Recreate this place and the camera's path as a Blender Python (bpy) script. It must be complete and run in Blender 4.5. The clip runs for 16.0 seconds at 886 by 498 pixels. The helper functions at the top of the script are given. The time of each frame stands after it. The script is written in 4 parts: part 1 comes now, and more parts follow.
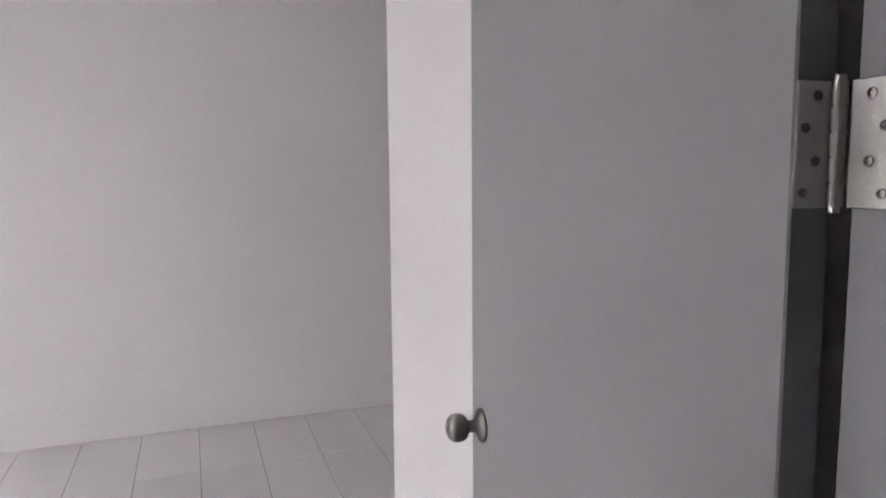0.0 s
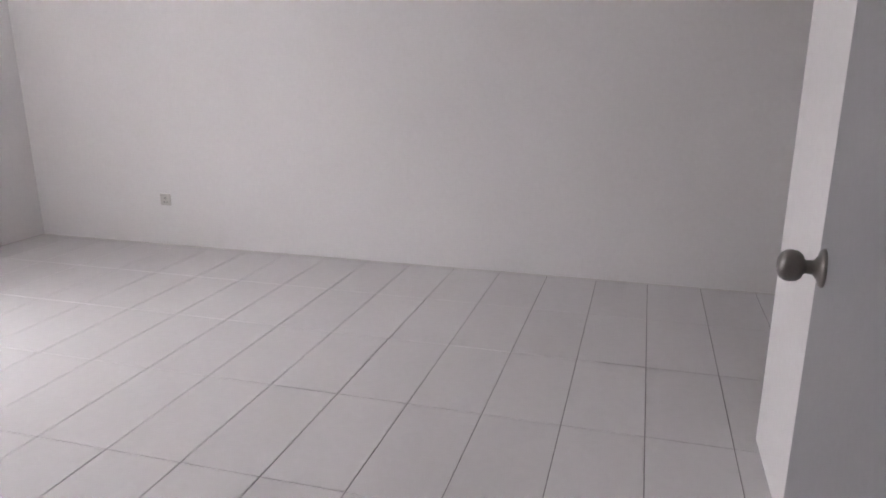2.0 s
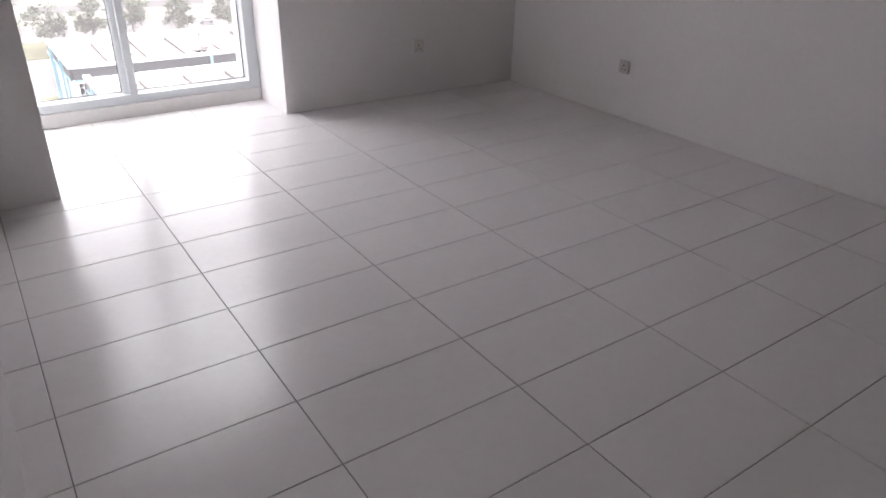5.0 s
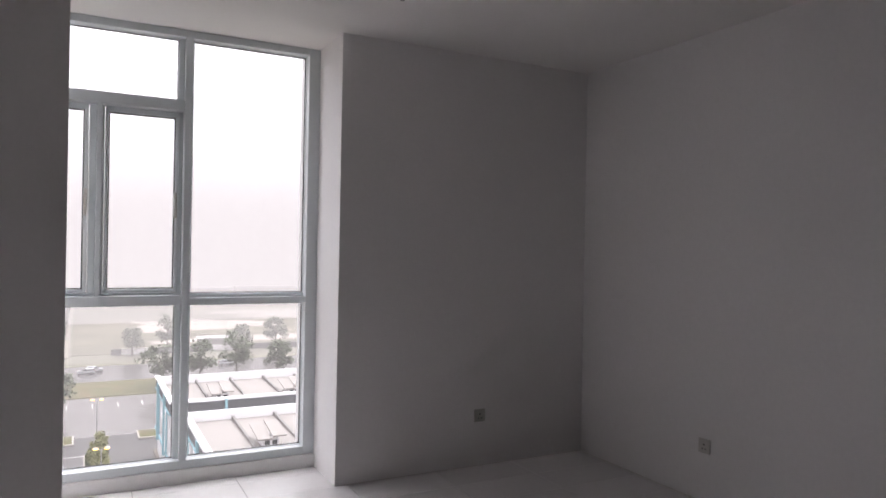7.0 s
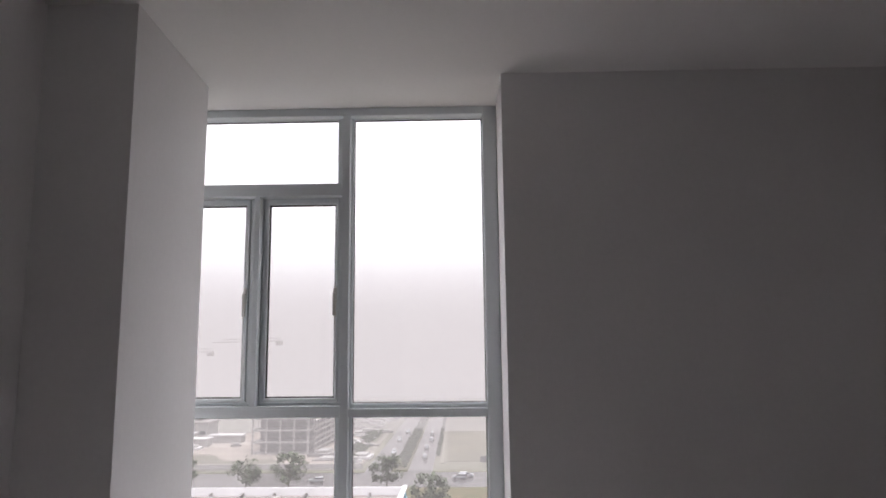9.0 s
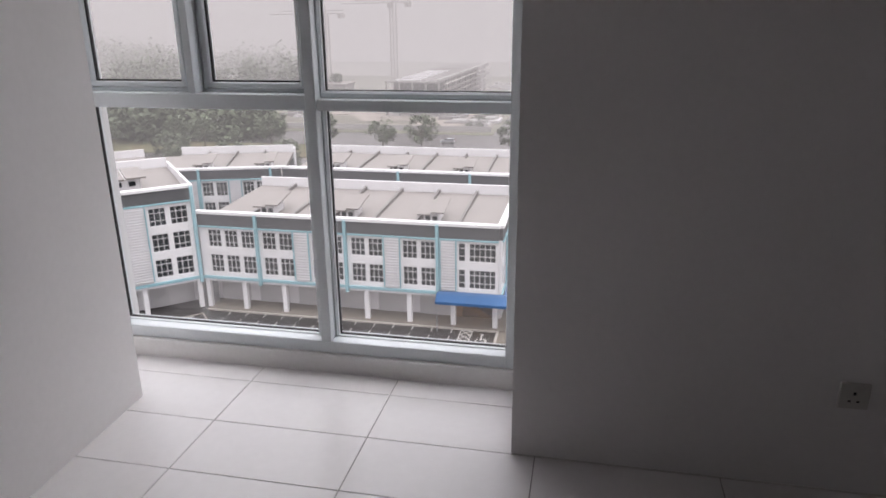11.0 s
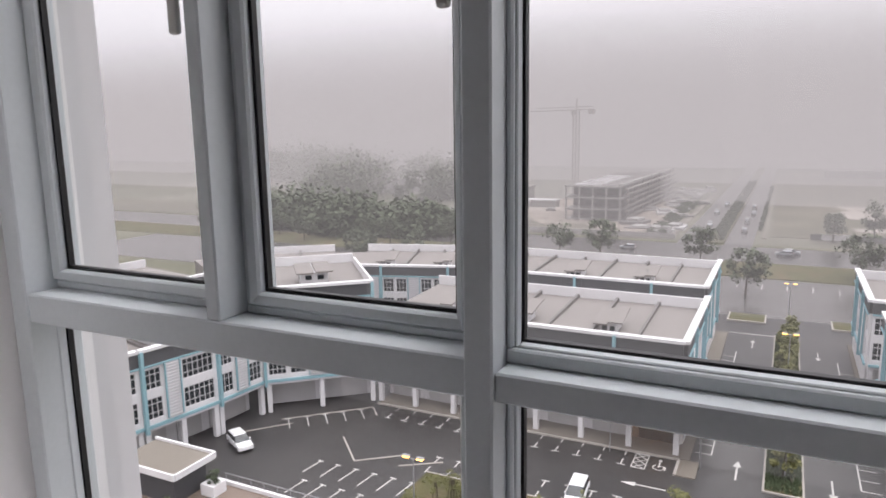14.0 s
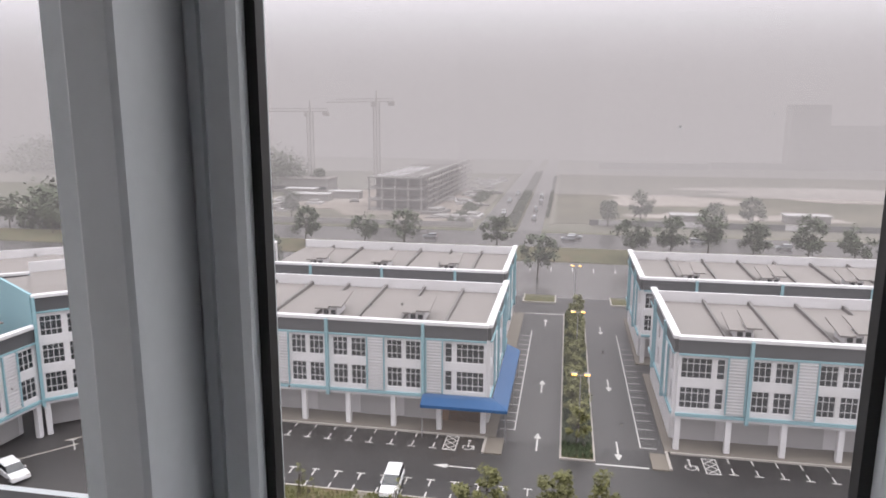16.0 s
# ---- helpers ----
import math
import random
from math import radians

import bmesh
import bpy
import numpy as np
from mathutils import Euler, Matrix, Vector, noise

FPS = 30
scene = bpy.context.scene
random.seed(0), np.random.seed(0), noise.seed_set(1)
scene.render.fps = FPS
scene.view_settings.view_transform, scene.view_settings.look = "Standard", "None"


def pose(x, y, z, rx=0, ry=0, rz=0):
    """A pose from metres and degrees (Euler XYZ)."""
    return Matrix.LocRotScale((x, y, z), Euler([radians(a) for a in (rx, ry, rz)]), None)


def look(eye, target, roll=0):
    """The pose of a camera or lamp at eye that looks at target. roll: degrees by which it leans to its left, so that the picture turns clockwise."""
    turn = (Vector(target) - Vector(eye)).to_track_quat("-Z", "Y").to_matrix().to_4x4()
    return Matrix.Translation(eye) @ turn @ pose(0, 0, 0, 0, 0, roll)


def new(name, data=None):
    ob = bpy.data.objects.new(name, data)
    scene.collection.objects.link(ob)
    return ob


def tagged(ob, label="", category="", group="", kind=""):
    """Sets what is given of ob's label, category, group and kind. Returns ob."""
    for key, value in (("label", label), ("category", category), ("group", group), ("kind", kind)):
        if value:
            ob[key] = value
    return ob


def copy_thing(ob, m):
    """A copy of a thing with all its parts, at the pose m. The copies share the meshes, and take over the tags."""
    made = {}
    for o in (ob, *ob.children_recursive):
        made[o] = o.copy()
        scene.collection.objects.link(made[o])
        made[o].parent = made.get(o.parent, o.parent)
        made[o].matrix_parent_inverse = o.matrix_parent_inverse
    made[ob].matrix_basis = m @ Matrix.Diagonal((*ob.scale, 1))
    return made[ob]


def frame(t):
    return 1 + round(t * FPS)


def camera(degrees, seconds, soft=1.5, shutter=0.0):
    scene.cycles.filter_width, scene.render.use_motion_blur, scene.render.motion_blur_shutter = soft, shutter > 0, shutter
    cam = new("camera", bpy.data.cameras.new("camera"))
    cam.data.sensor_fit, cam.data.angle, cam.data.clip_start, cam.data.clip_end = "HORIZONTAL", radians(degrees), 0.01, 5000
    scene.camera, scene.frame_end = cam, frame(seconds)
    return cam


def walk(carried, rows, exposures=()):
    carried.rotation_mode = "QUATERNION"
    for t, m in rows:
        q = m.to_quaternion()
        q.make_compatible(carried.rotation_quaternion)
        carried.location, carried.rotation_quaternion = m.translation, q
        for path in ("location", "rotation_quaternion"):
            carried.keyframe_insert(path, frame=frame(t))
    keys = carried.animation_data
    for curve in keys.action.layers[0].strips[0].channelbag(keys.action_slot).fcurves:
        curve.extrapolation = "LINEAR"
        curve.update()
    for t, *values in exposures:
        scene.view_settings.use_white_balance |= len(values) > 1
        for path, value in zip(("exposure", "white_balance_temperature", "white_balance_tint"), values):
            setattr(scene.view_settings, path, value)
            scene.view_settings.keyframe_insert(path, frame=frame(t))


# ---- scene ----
cam = camera(65.2, 16.0, soft=1.7)
PATH = [
    (0, (-1.087, -1.216, 1.461), (0.781, -1.894, 1.237), -0.5),
    (0.5, (-1.085, -1.329, 1.454), (0.790, -1.816, 0.957), -0.2),
    (1, (-1.093, -1.379, 1.428), (0.834, -1.524, 0.912), -0.5),
    (1.5, (-1.113, -1.402, 1.366), (0.807, -1.194, 0.846), -0.3),
    (2, (-1.129, -1.423, 1.311), (0.723, -0.886, 0.779), -0.1),
    (2.5, (-1.126, -1.439, 1.301), (0.581, -0.898, 0.409), 0.0),
    (3, (-1.135, -1.452, 1.327), (0.523, -0.883, 0.363), 0.2),
    (3.5, (-1.038, -1.397, 1.319), (0.493, -0.55, 0.35), 0.7),
    (3.7, (-0.962, -1.368, 1.32), (0.502, -0.41, 0.352), 0.9),
    (5.8, (-0.492, -1.192, 1.372), (0.36, 0.466, 0.648), 1.0),
    (6, (-0.499, -1.179, 1.369), (0.381, 0.52, 0.786), 1.3),
    (6.5, (-0.408, -1.184, 1.387), (0.497, 0.588, 1.18), 1.2),
    (7, (-0.277, -1.071, 1.482), (0.645, 0.704, 1.478), 1.1),
    (7.5, (0.031, -0.85, 1.535), (0.935, 0.911, 1.821), 1.4),
    (8, (0.304, -0.696, 1.483), (0.995, 1.156, 1.781), 0.3),
    (8.5, (0.597, -0.471, 1.438), (0.927, 1.479, 1.74), -0.0),
    (9, (0.888, -0.262, 1.421), (0.85, 1.715, 1.721), -0.6),
    (9.5, (1.155, -0.051, 1.408), (0.96, 1.939, 1.375), -0.4),
    (10, (1.236, 0.208, 1.463), (1.071, 2.151, 1.02), -0.4),
    (10.2, (1.318, 0.35, 1.464), (1.142, 2.253, 0.874), -0.5),
    (12.3, (1.307, 1.831, 1.349), (0.427, 3.513, 0.722), -1.0),
    (12.5, (1.236, 1.936, 1.348), (0.317, 3.597, 0.719), -1.0),
    (13, (1.071, 2.197, 1.39), (0.141, 3.857, 0.774), -0.9),
    (13.5, (0.881, 2.428, 1.448), (-0.016, 4.152, 0.978), -0.9),
    (14, (0.651, 2.613, 1.474), (-0.228, 4.376, 1.126), -0.9),
    (14.5, (0.395, 2.752, 1.5), (-0.149, 4.642, 1.135), -0.2),
    (15, (0.208, 2.897, 1.493), (0.055, 4.855, 1.119), -0.1),
    (15.5, (0.078, 3.04, 1.499), (0.026, 5.003, 1.122), 0.3),
    (16, (0.042, 3.122, 1.484), (-0.303, 5.055, 1.108), 0.2),
]
EXPOSURES = [(0, 4.6), (1.5, 4.5), (2.3, 4.08), (3.7, 4.05), (4.4, 3.45), (5.1, 2.9), (5.8, 2.65), (6.5, 2.22), (7.2, 2.02), (8.0, 2.0), (9.0, 1.72), (10.2, 1.5),
             (12.3, 1.42), (13.5, 1.3), (14.5, 1.14), (16, 1.17)]
walk(cam, [(t, look(eye, target, roll)) for t, eye, target, roll in PATH], EXPOSURES)

# ---------------------------------------------------------------- world and sun: rain-hazed overcast sky
world = bpy.data.worlds.new("overcast")
scene.world = world
world.use_nodes = True
wn, wl = world.node_tree.nodes, world.node_tree.links
bg = wn["Background"]
sky = wn.new("ShaderNodeTexSky")
sky.sky_type, sky.sun_disc = "NISHITA", False
sky.sun_elevation, sky.sun_rotation = radians(62), radians(20)
sky.air_density, sky.dust_density, sky.ozone_density = 1.0, 6.0, 1.0
grey = wn.new("ShaderNodeHueSaturation")
grey.inputs["Saturation"].default_value = 0.10
tint = wn.new("ShaderNodeMix")
tint.data_type = "RGBA"
tint.inputs[0].default_value = 0.75
tint.inputs[7].default_value = (7.1, 6.6, 7.1, 1)
wl.new(sky.outputs[0], grey.inputs["Color"])
wl.new(grey.outputs[0], tint.inputs[6])
# an overcast sky is brighter overhead than at the horizon
way, up, lift = wn.new("ShaderNodeTexCoord"), wn.new("ShaderNodeSeparateXYZ"), wn.new("ShaderNodeMapRange")
wl.new(way.outputs["Generated"], up.inputs[0])
wl.new(up.outputs["Z"], lift.inputs[0])
lift.inputs[1].default_value, lift.inputs[2].default_value = 0.0, 1.0
lift.inputs[3].default_value, lift.inputs[4].default_value = 1.0, 3.0
dome = wn.new("ShaderNodeVectorMath")
dome.operation = "SCALE"
wl.new(tint.outputs[2], dome.inputs[0])
wl.new(lift.outputs[0], dome.inputs["Scale"])
wl.new(dome.outputs[0], bg.inputs["Color"])
bg.inputs["Strength"].default_value = 0.055

sun = new("sun", bpy.data.lights.new("sun", "SUN"))
sun.data.energy, sun.data.angle, sun.data.color = 0.5, radians(40), (1.0, 0.97, 0.94)
sun.matrix_world = look((0, 0, 100), (-20, 34, 0))

# ---------------------------------------------------------------- materials
def mat(name, color, rough=0.6, metal=0.0, vary=0.06, scale=3.0, fine=60.0, bump=0.0, bump_scale=150.0,
        per_object=0.0, spec=0.5, dark=None, dark_scale=0.7, dark_amount=0.0, coords="Object"):
    """A surface with broad stains, fine grain, gloss variation and relief."""
    m = bpy.data.materials.new(name)
    m.use_nodes = True
    n, l = m.node_tree.nodes, m.node_tree.links
    p = n["Principled BSDF"]
    p.inputs["Metallic"].default_value = metal
    p.inputs["Specular IOR Level"].default_value = spec
    tc = n.new("ShaderNodeTexCoord")
    geo = n.new("ShaderNodeNewGeometry")
    src = geo.outputs["Position"] if coords == "World" else tc.outputs["Object"]
    a = n.new("ShaderNodeTexNoise")
    a.inputs["Scale"].default_value, a.inputs["Detail"].default_value = scale, 5
    b = n.new("ShaderNodeTexNoise")
    b.inputs["Scale"].default_value, b.inputs["Detail"].default_value = fine, 3
    l.new(src, a.inputs["Vector"])
    l.new(src, b.inputs["Vector"])
    add = n.new("ShaderNodeMath")
    add.operation = "ADD"
    l.new(a.outputs["Fac"], add.inputs[0])
    l.new(b.outputs["Fac"], add.inputs[1])
    rng = n.new("ShaderNodeMapRange")
    rng.inputs[1].default_value, rng.inputs[2].default_value = 0.6, 1.4
    rng.inputs[3].default_value, rng.inputs[4].default_value = 1 - vary, 1 + vary
    l.new(add.outputs[0], rng.inputs[0])
    out = rng.outputs[0]
    if per_object:
        info = n.new("ShaderNodeObjectInfo")
        r2 = n.new("ShaderNodeMapRange")
        r2.inputs[3].default_value, r2.inputs[4].default_value = 1 - per_object, 1 + per_object
        l.new(info.outputs["Random"], r2.inputs[0])
        mul = n.new("ShaderNodeMath")
        mul.operation = "MULTIPLY"
        l.new(out, mul.inputs[0])
        l.new(r2.outputs[0], mul.inputs[1])
        out = mul.outputs[0]
    vm = n.new("ShaderNodeVectorMath")
    vm.operation = "SCALE"
    vm.inputs[0].default_value = color
    l.new(out, vm.inputs["Scale"])
    col = vm.outputs[0]
    if dark:
        d = n.new("ShaderNodeTexNoise")
        d.inputs["Scale"].default_value, d.inputs["Detail"].default_value = dark_scale, 6
        l.new(src, d.inputs["Vector"])
        dr = n.new("ShaderNodeMapRange")
        dr.inputs[1].default_value, dr.inputs[2].default_value = 0.48, 0.68
        dr.inputs[4].default_value = dark_amount
        l.new(d.outputs["Fac"], dr.inputs[0])
        mx = n.new("ShaderNodeMix")
        mx.data_type = "RGBA"
        mx.inputs[7].default_value = (*dark, 1)
        l.new(dr.outputs[0], mx.inputs[0])
        l.new(col, mx.inputs[6])
        col = mx.outputs[2]
    l.new(col, p.inputs["Base Color"])
    rr = n.new("ShaderNodeMapRange")
    rr.inputs[3].default_value, rr.inputs[4].default_value = max(0.02, rough - 0.07), min(1, rough + 0.07)
    l.new(a.outputs["Fac"], rr.inputs[0])
    l.new(rr.outputs[0], p.inputs["Roughness"])
    if bump:
        c = n.new("ShaderNodeTexNoise")
        c.inputs["Scale"].default_value, c.inputs["Detail"].default_value = bump_scale, 4
        l.new(src, c.inputs["Vector"])
        bp = n.new("ShaderNodeBump")
        bp.inputs["Strength"].default_value, bp.inputs["Distance"].default_value = bump, 0.002
        l.new(c.outputs["Fac"], bp.inputs["Height"])
        l.new(bp.outputs[0], p.inputs["Normal"])
    return m


def glass(name, tint_color=(1, 1, 1)):
    m = bpy.data.materials.new(name)
    m.use_nodes = True
    n, l = m.node_tree.nodes, m.node_tree.links
    n.remove(n["Principled BSDF"])
    t, g, mx, fr = (n.new("ShaderNodeBsdfTransparent"), n.new("ShaderNodeBsdfGlossy"),
                    n.new("ShaderNodeMixShader"), n.new("ShaderNodeLayerWeight"))
    t.inputs["Color"].default_value = (*tint_color, 1)
    g.inputs["Roughness"].default_value = 0.02
    fr.inputs["Blend"].default_value = 0.25
    pw = n.new("ShaderNodeMath")
    pw.operation = "POWER"
    pw.inputs[1].default_value = 4.0
    l.new(fr.outputs["Facing"], pw.inputs[0])
    ad = n.new("ShaderNodeMath")
    ad.operation = "MULTIPLY_ADD"
    ad.inputs[1].default_value, ad.inputs[2].default_value = 0.5, 0.012
    l.new(pw.outputs[0], ad.inputs[0])
    l.new(ad.outputs[0], mx.inputs[0])
    l.new(t.outputs[0], mx.inputs[1])
    l.new(g.outputs[0], mx.inputs[2])
    l.new(mx.outputs[0], n["Material Output"].inputs["Surface"])
    return m


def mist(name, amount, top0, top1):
    """Haze as surface glow: lets most of what lies behind through, thinner high up."""
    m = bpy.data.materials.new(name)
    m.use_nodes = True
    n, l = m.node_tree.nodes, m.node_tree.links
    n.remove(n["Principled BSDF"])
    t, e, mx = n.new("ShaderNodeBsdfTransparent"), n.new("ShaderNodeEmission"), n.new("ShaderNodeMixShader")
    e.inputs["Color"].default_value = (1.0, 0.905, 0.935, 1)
    e.inputs["Strength"].default_value = MIST_GLOW
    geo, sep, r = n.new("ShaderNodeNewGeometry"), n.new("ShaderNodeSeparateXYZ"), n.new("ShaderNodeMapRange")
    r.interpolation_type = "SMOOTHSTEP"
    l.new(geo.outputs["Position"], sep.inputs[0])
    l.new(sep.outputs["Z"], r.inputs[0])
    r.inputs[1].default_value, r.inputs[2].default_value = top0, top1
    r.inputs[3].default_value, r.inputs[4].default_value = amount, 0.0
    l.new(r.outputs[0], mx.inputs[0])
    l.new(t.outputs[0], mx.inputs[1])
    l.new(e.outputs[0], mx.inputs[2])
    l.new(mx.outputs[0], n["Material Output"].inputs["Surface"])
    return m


def glow(name, color, strength):
    m = mat(name, color)
    p = m.node_tree.nodes["Principled BSDF"]
    p.inputs["Emission Color"].default_value = (*color, 1)
    p.inputs["Emission Strength"].default_value = strength
    return m


# glow strength of the sheets that paint the haze
MIST_GLOW = 0.252
PAINT = mat("wall_paint", (0.855, 0.84, 0.838), 0.75, vary=0.025, scale=1.3, fine=40, bump=0.12, bump_scale=220, coords="World")
CEIL = mat("ceiling_paint", (0.855, 0.84, 0.825), 0.8, vary=0.02, scale=1.0, bump=0.1, bump_scale=160, coords="World")
TILE = mat("floor_tile", (0.76, 0.737, 0.742), 0.22, vary=0.03, scale=2.0, fine=25, per_object=0.02, bump=0.02, bump_scale=30, coords="World")
GROUT = mat("grout", (0.20, 0.182, 0.18), 0.9, vary=0.25, scale=4, coords="World")
SKIRT = mat("skirting_grout", (0.62, 0.60, 0.58), 0.7, vary=0.12, scale=5, coords="World")
DOOR = mat("door_paint", (0.36, 0.36, 0.37), 0.5, vary=0.04, scale=2.0, bump=0.06, bump_scale=300)
FRAMEP = mat("door_frame_paint", (0.40, 0.40, 0.42), 0.45, vary=0.05, scale=4, bump=0.06, bump_scale=260)
STEEL = mat("satin_steel", (0.66, 0.64, 0.62), 0.34, 1.0, vary=0.12, scale=20, fine=300)
KNOB = mat("satin_knob", (0.27, 0.255, 0.24), 0.33, 1.0, vary=0.10, scale=25, fine=300)
BLACK = mat("black_recess", (0.012, 0.012, 0.013), 0.7)
ALU = mat("powder_coated_aluminium", (0.69, 0.728, 0.75), 0.36, vary=0.035, scale=4, fine=90, bump=0.05, bump_scale=400, coords="World")
GASKET = mat("rubber_gasket", (0.012, 0.012, 0.013), 0.5)
CURB = mat("curb_plaster", (0.78, 0.77, 0.76), 0.7, vary=0.04, scale=5, bump=0.15, bump_scale=120, coords="World")
PLASTIC = mat("white_plastic", (0.62, 0.60, 0.57), 0.35, vary=0.03)
PANE = glass("window_glass", (0.97, 0.98, 0.98))


# ---------------------------------------------------------------- mesh helpers
def box(bm, x0, x1, y0, y1, z0, z1, bevel=0.0, seg=1):
    r = bmesh.ops.create_cube(bm, size=1)
    bmesh.ops.transform(bm, matrix=Matrix.Translation(((x0 + x1) / 2, (y0 + y1) / 2, (z0 + z1) / 2))
                        @ Matrix.Diagonal((abs(x1 - x0), abs(y1 - y0), abs(z1 - z0), 1)), verts=r["verts"])
    if bevel:
        edges = list({e for v in r["verts"] for e in v.link_edges})
        bmesh.ops.bevel(bm, geom=edges, offset=bevel, segments=seg, affect="EDGES", profile=0.5)
    return bm


def cyl(bm, a, b, r0, r1=None, n=12, caps=True):
    a, b = Vector(a), Vector(b)
    d = b - a
    bmesh.ops.create_cone(bm, cap_ends=caps, segments=n, radius1=r0, radius2=r0 if r1 is None else r1, depth=d.length,
                          matrix=Matrix.Translation((a + b) / 2) @ d.to_track_quat("Z", "Y").to_matrix().to_4x4())
    return bm


def lathe(bm, profile, n=24, m=None):
    """Turns (radius, height) points round z."""
    rings = []
    for r, h in profile:
        rings.append([bm.verts.new((r * math.cos(2 * math.pi * i / n), r * math.sin(2 * math.pi * i / n), h)) for i in range(n)])
    for p, q in zip(rings, rings[1:]):
        for i in range(n):
            bm.faces.new((p[i], p[(i + 1) % n], q[(i + 1) % n], q[i]))
    bm.faces.new(rings[-1])
    bm.faces.new(list(reversed(rings[0])))
    if m is not None:
        bmesh.ops.transform(bm, matrix=m, verts=[v for ring in rings for v in ring])
    return bm


def prism(bm, outline, z0, z1):
    """An upright block over an outline of (x, y) points, counter-clockwise."""
    lo = [bm.verts.new((x, y, z0)) for x, y in outline]
    hi = [bm.verts.new((x, y, z1)) for x, y in outline]
    k = len(outline)
    for i in range(k):
        bm.faces.new((lo[i], lo[(i + 1) % k], hi[(i + 1) % k], hi[i]))
    bm.faces.new(hi)
    bm.faces.new(list(reversed(lo)))
    return bm


def mesh_of(name, bm, material, smooth=False):
    me = bpy.data.meshes.new(name)
    bm.to_mesh(me)
    bm.free()
    if smooth:
        for f in me.polygons:
            f.use_smooth = True
    me.materials.append(material)
    return me


def part(name, bm, material, parent=None, label="", smooth=False, m=None):
    ob = new(name, mesh_of(name, bm, material, smooth))
    if parent is not None:
        ob.parent = parent
    if m is not None:
        ob.matrix_basis = m
    if label:
        ob["label"] = label
    return ob


def shared(name, me, parent, m):
    ob = new(name, me)
    ob.parent = parent
    ob.matrix_basis = m
    return ob


def thing(name, label, category, m=None, group="", kind=""):
    ob = new(name)
    ob.empty_display_size = 0.1
    if m is not None:
        ob.matrix_basis = m
    return tagged(ob, label, category, group, kind)


def boxes(*items, bevel=0.0):
    bm = bmesh.new()
    for it in items:
        box(bm, *it, bevel=bevel)
    return bm


def wall(name, label, *items, material=None):
    return tagged(part(name, boxes(*items), material or PAINT), label, "wall", kind="structure")


# ---------------------------------------------------------------- the room
XL, XR, YB, YJ, H = -0.70, 3.02, -3.6, 3.00, 2.79
XC, YC0, YC1, XN, XJ, YW = -0.37, 2.25, 3.11, -0.75, 1.119, 3.43
DY0, DY1 = -1.705, -0.815          # door opening
DH = 2.08
FIN_X, FIN_Y = -0.95, 3.865

wall("wall_east", "long plain white painted plaster wall with a socket", (XR, XR + 0.15, YB - 0.15, 3.9, -0.1, H))
wall("wall_north", "white painted plaster wall beside the window", (XJ, XR, YJ, 3.62, -0.1, H))
wall("wall_west", "white painted plaster wall with the doorway", (XL - 0.15, XL, DY1 + 0.04, YC0, -0.1, H),
     (XL - 0.15, XL, DY0 - 0.04, DY1 + 0.04, DH + 0.04, H), (XL - 0.15, XL, -1.88 - 0.12, DY0 - 0.04, -0.1, H))
col = prism(bmesh.new(), [(XL - 0.15, YC0), (-0.340, YC0), (-0.374, YC1), (XL - 0.15, YC1)], -0.1, H)
tagged(part("column", box(col, XL - 0.15, XN, YC1, 3.62, -0.1, H), PAINT), "white plastered column beside the window", "column", kind="structure")
wall("wall_south", "white painted partition wall behind the door", (XL, 1.292, -2.0, -1.88, -0.1, H), (1.172, 1.292, YB, -2.0, -0.1, H))
wall("wall_back", "plain white painted wall closing the room", (1.172, XR, YB - 0.15, YB, -0.1, H))
wall("wall_hall", "plain white hall walls outside the door", (-2.5, -2.35, -3.0, 0.9, -0.1, H), (-2.35, XL - 0.15, 0.75, 0.9, -0.1, H),
     (-2.35, XL - 0.15, -3.0, -2.85, -0.1, H), (XL - 0.15, XL, -2.85, -2.0, -0.1, H))
tagged(part("ceiling", boxes((-2.5, XR + 0.15, YB - 0.15, 3.62, H, H + 0.15)), CEIL), "flat white painted ceiling", "ceiling", kind="structure")
floor = tagged(part("floor", boxes((-2.5, XR + 0.1, YB - 0.1, 3.6, -0.16, -0.003)), GROUT),
               "pale grey rectangular ceramic floor tiles with dark grout", "floor", kind="structure")
tagged(part("baseboard", boxes((XR - 0.0195, XR, YB, YJ, -0.003, 0.0015), (XJ, XR - 0.0195, YJ - 0.004, YJ, 0, 0.004)), SKIRT),
       "thin pale grouted edge along the wall foot", "baseboard", kind="structure")
tagged(part("window_curb", boxes((XN, XJ, YW, 3.565, -0.05, 0.085), bevel=0.004), CURB), "low white plastered curb under the window", "sill", kind="structure")

# ---------------------------------------------------------------- the big window
win = tagged(new("window_1"), "full-height grey aluminium window with two casements, closed", "window", kind="structure")
GY = 3.53
F0, F1 = 3.448, 3.562
ZB, ZT = 0.085, H
gx0, gm0, gm1, gx1 = -0.70, 0.235, 0.318, 1.043
gz0, gt0, gt1, gz1, gs0 = 0.138, 1.098, 1.163, 2.745, 2.36


def bar(items, name="window_frame", bevel=0.003, material=ALU, label=""):
    return part(name, boxes(*items, bevel=bevel), material, win, label)


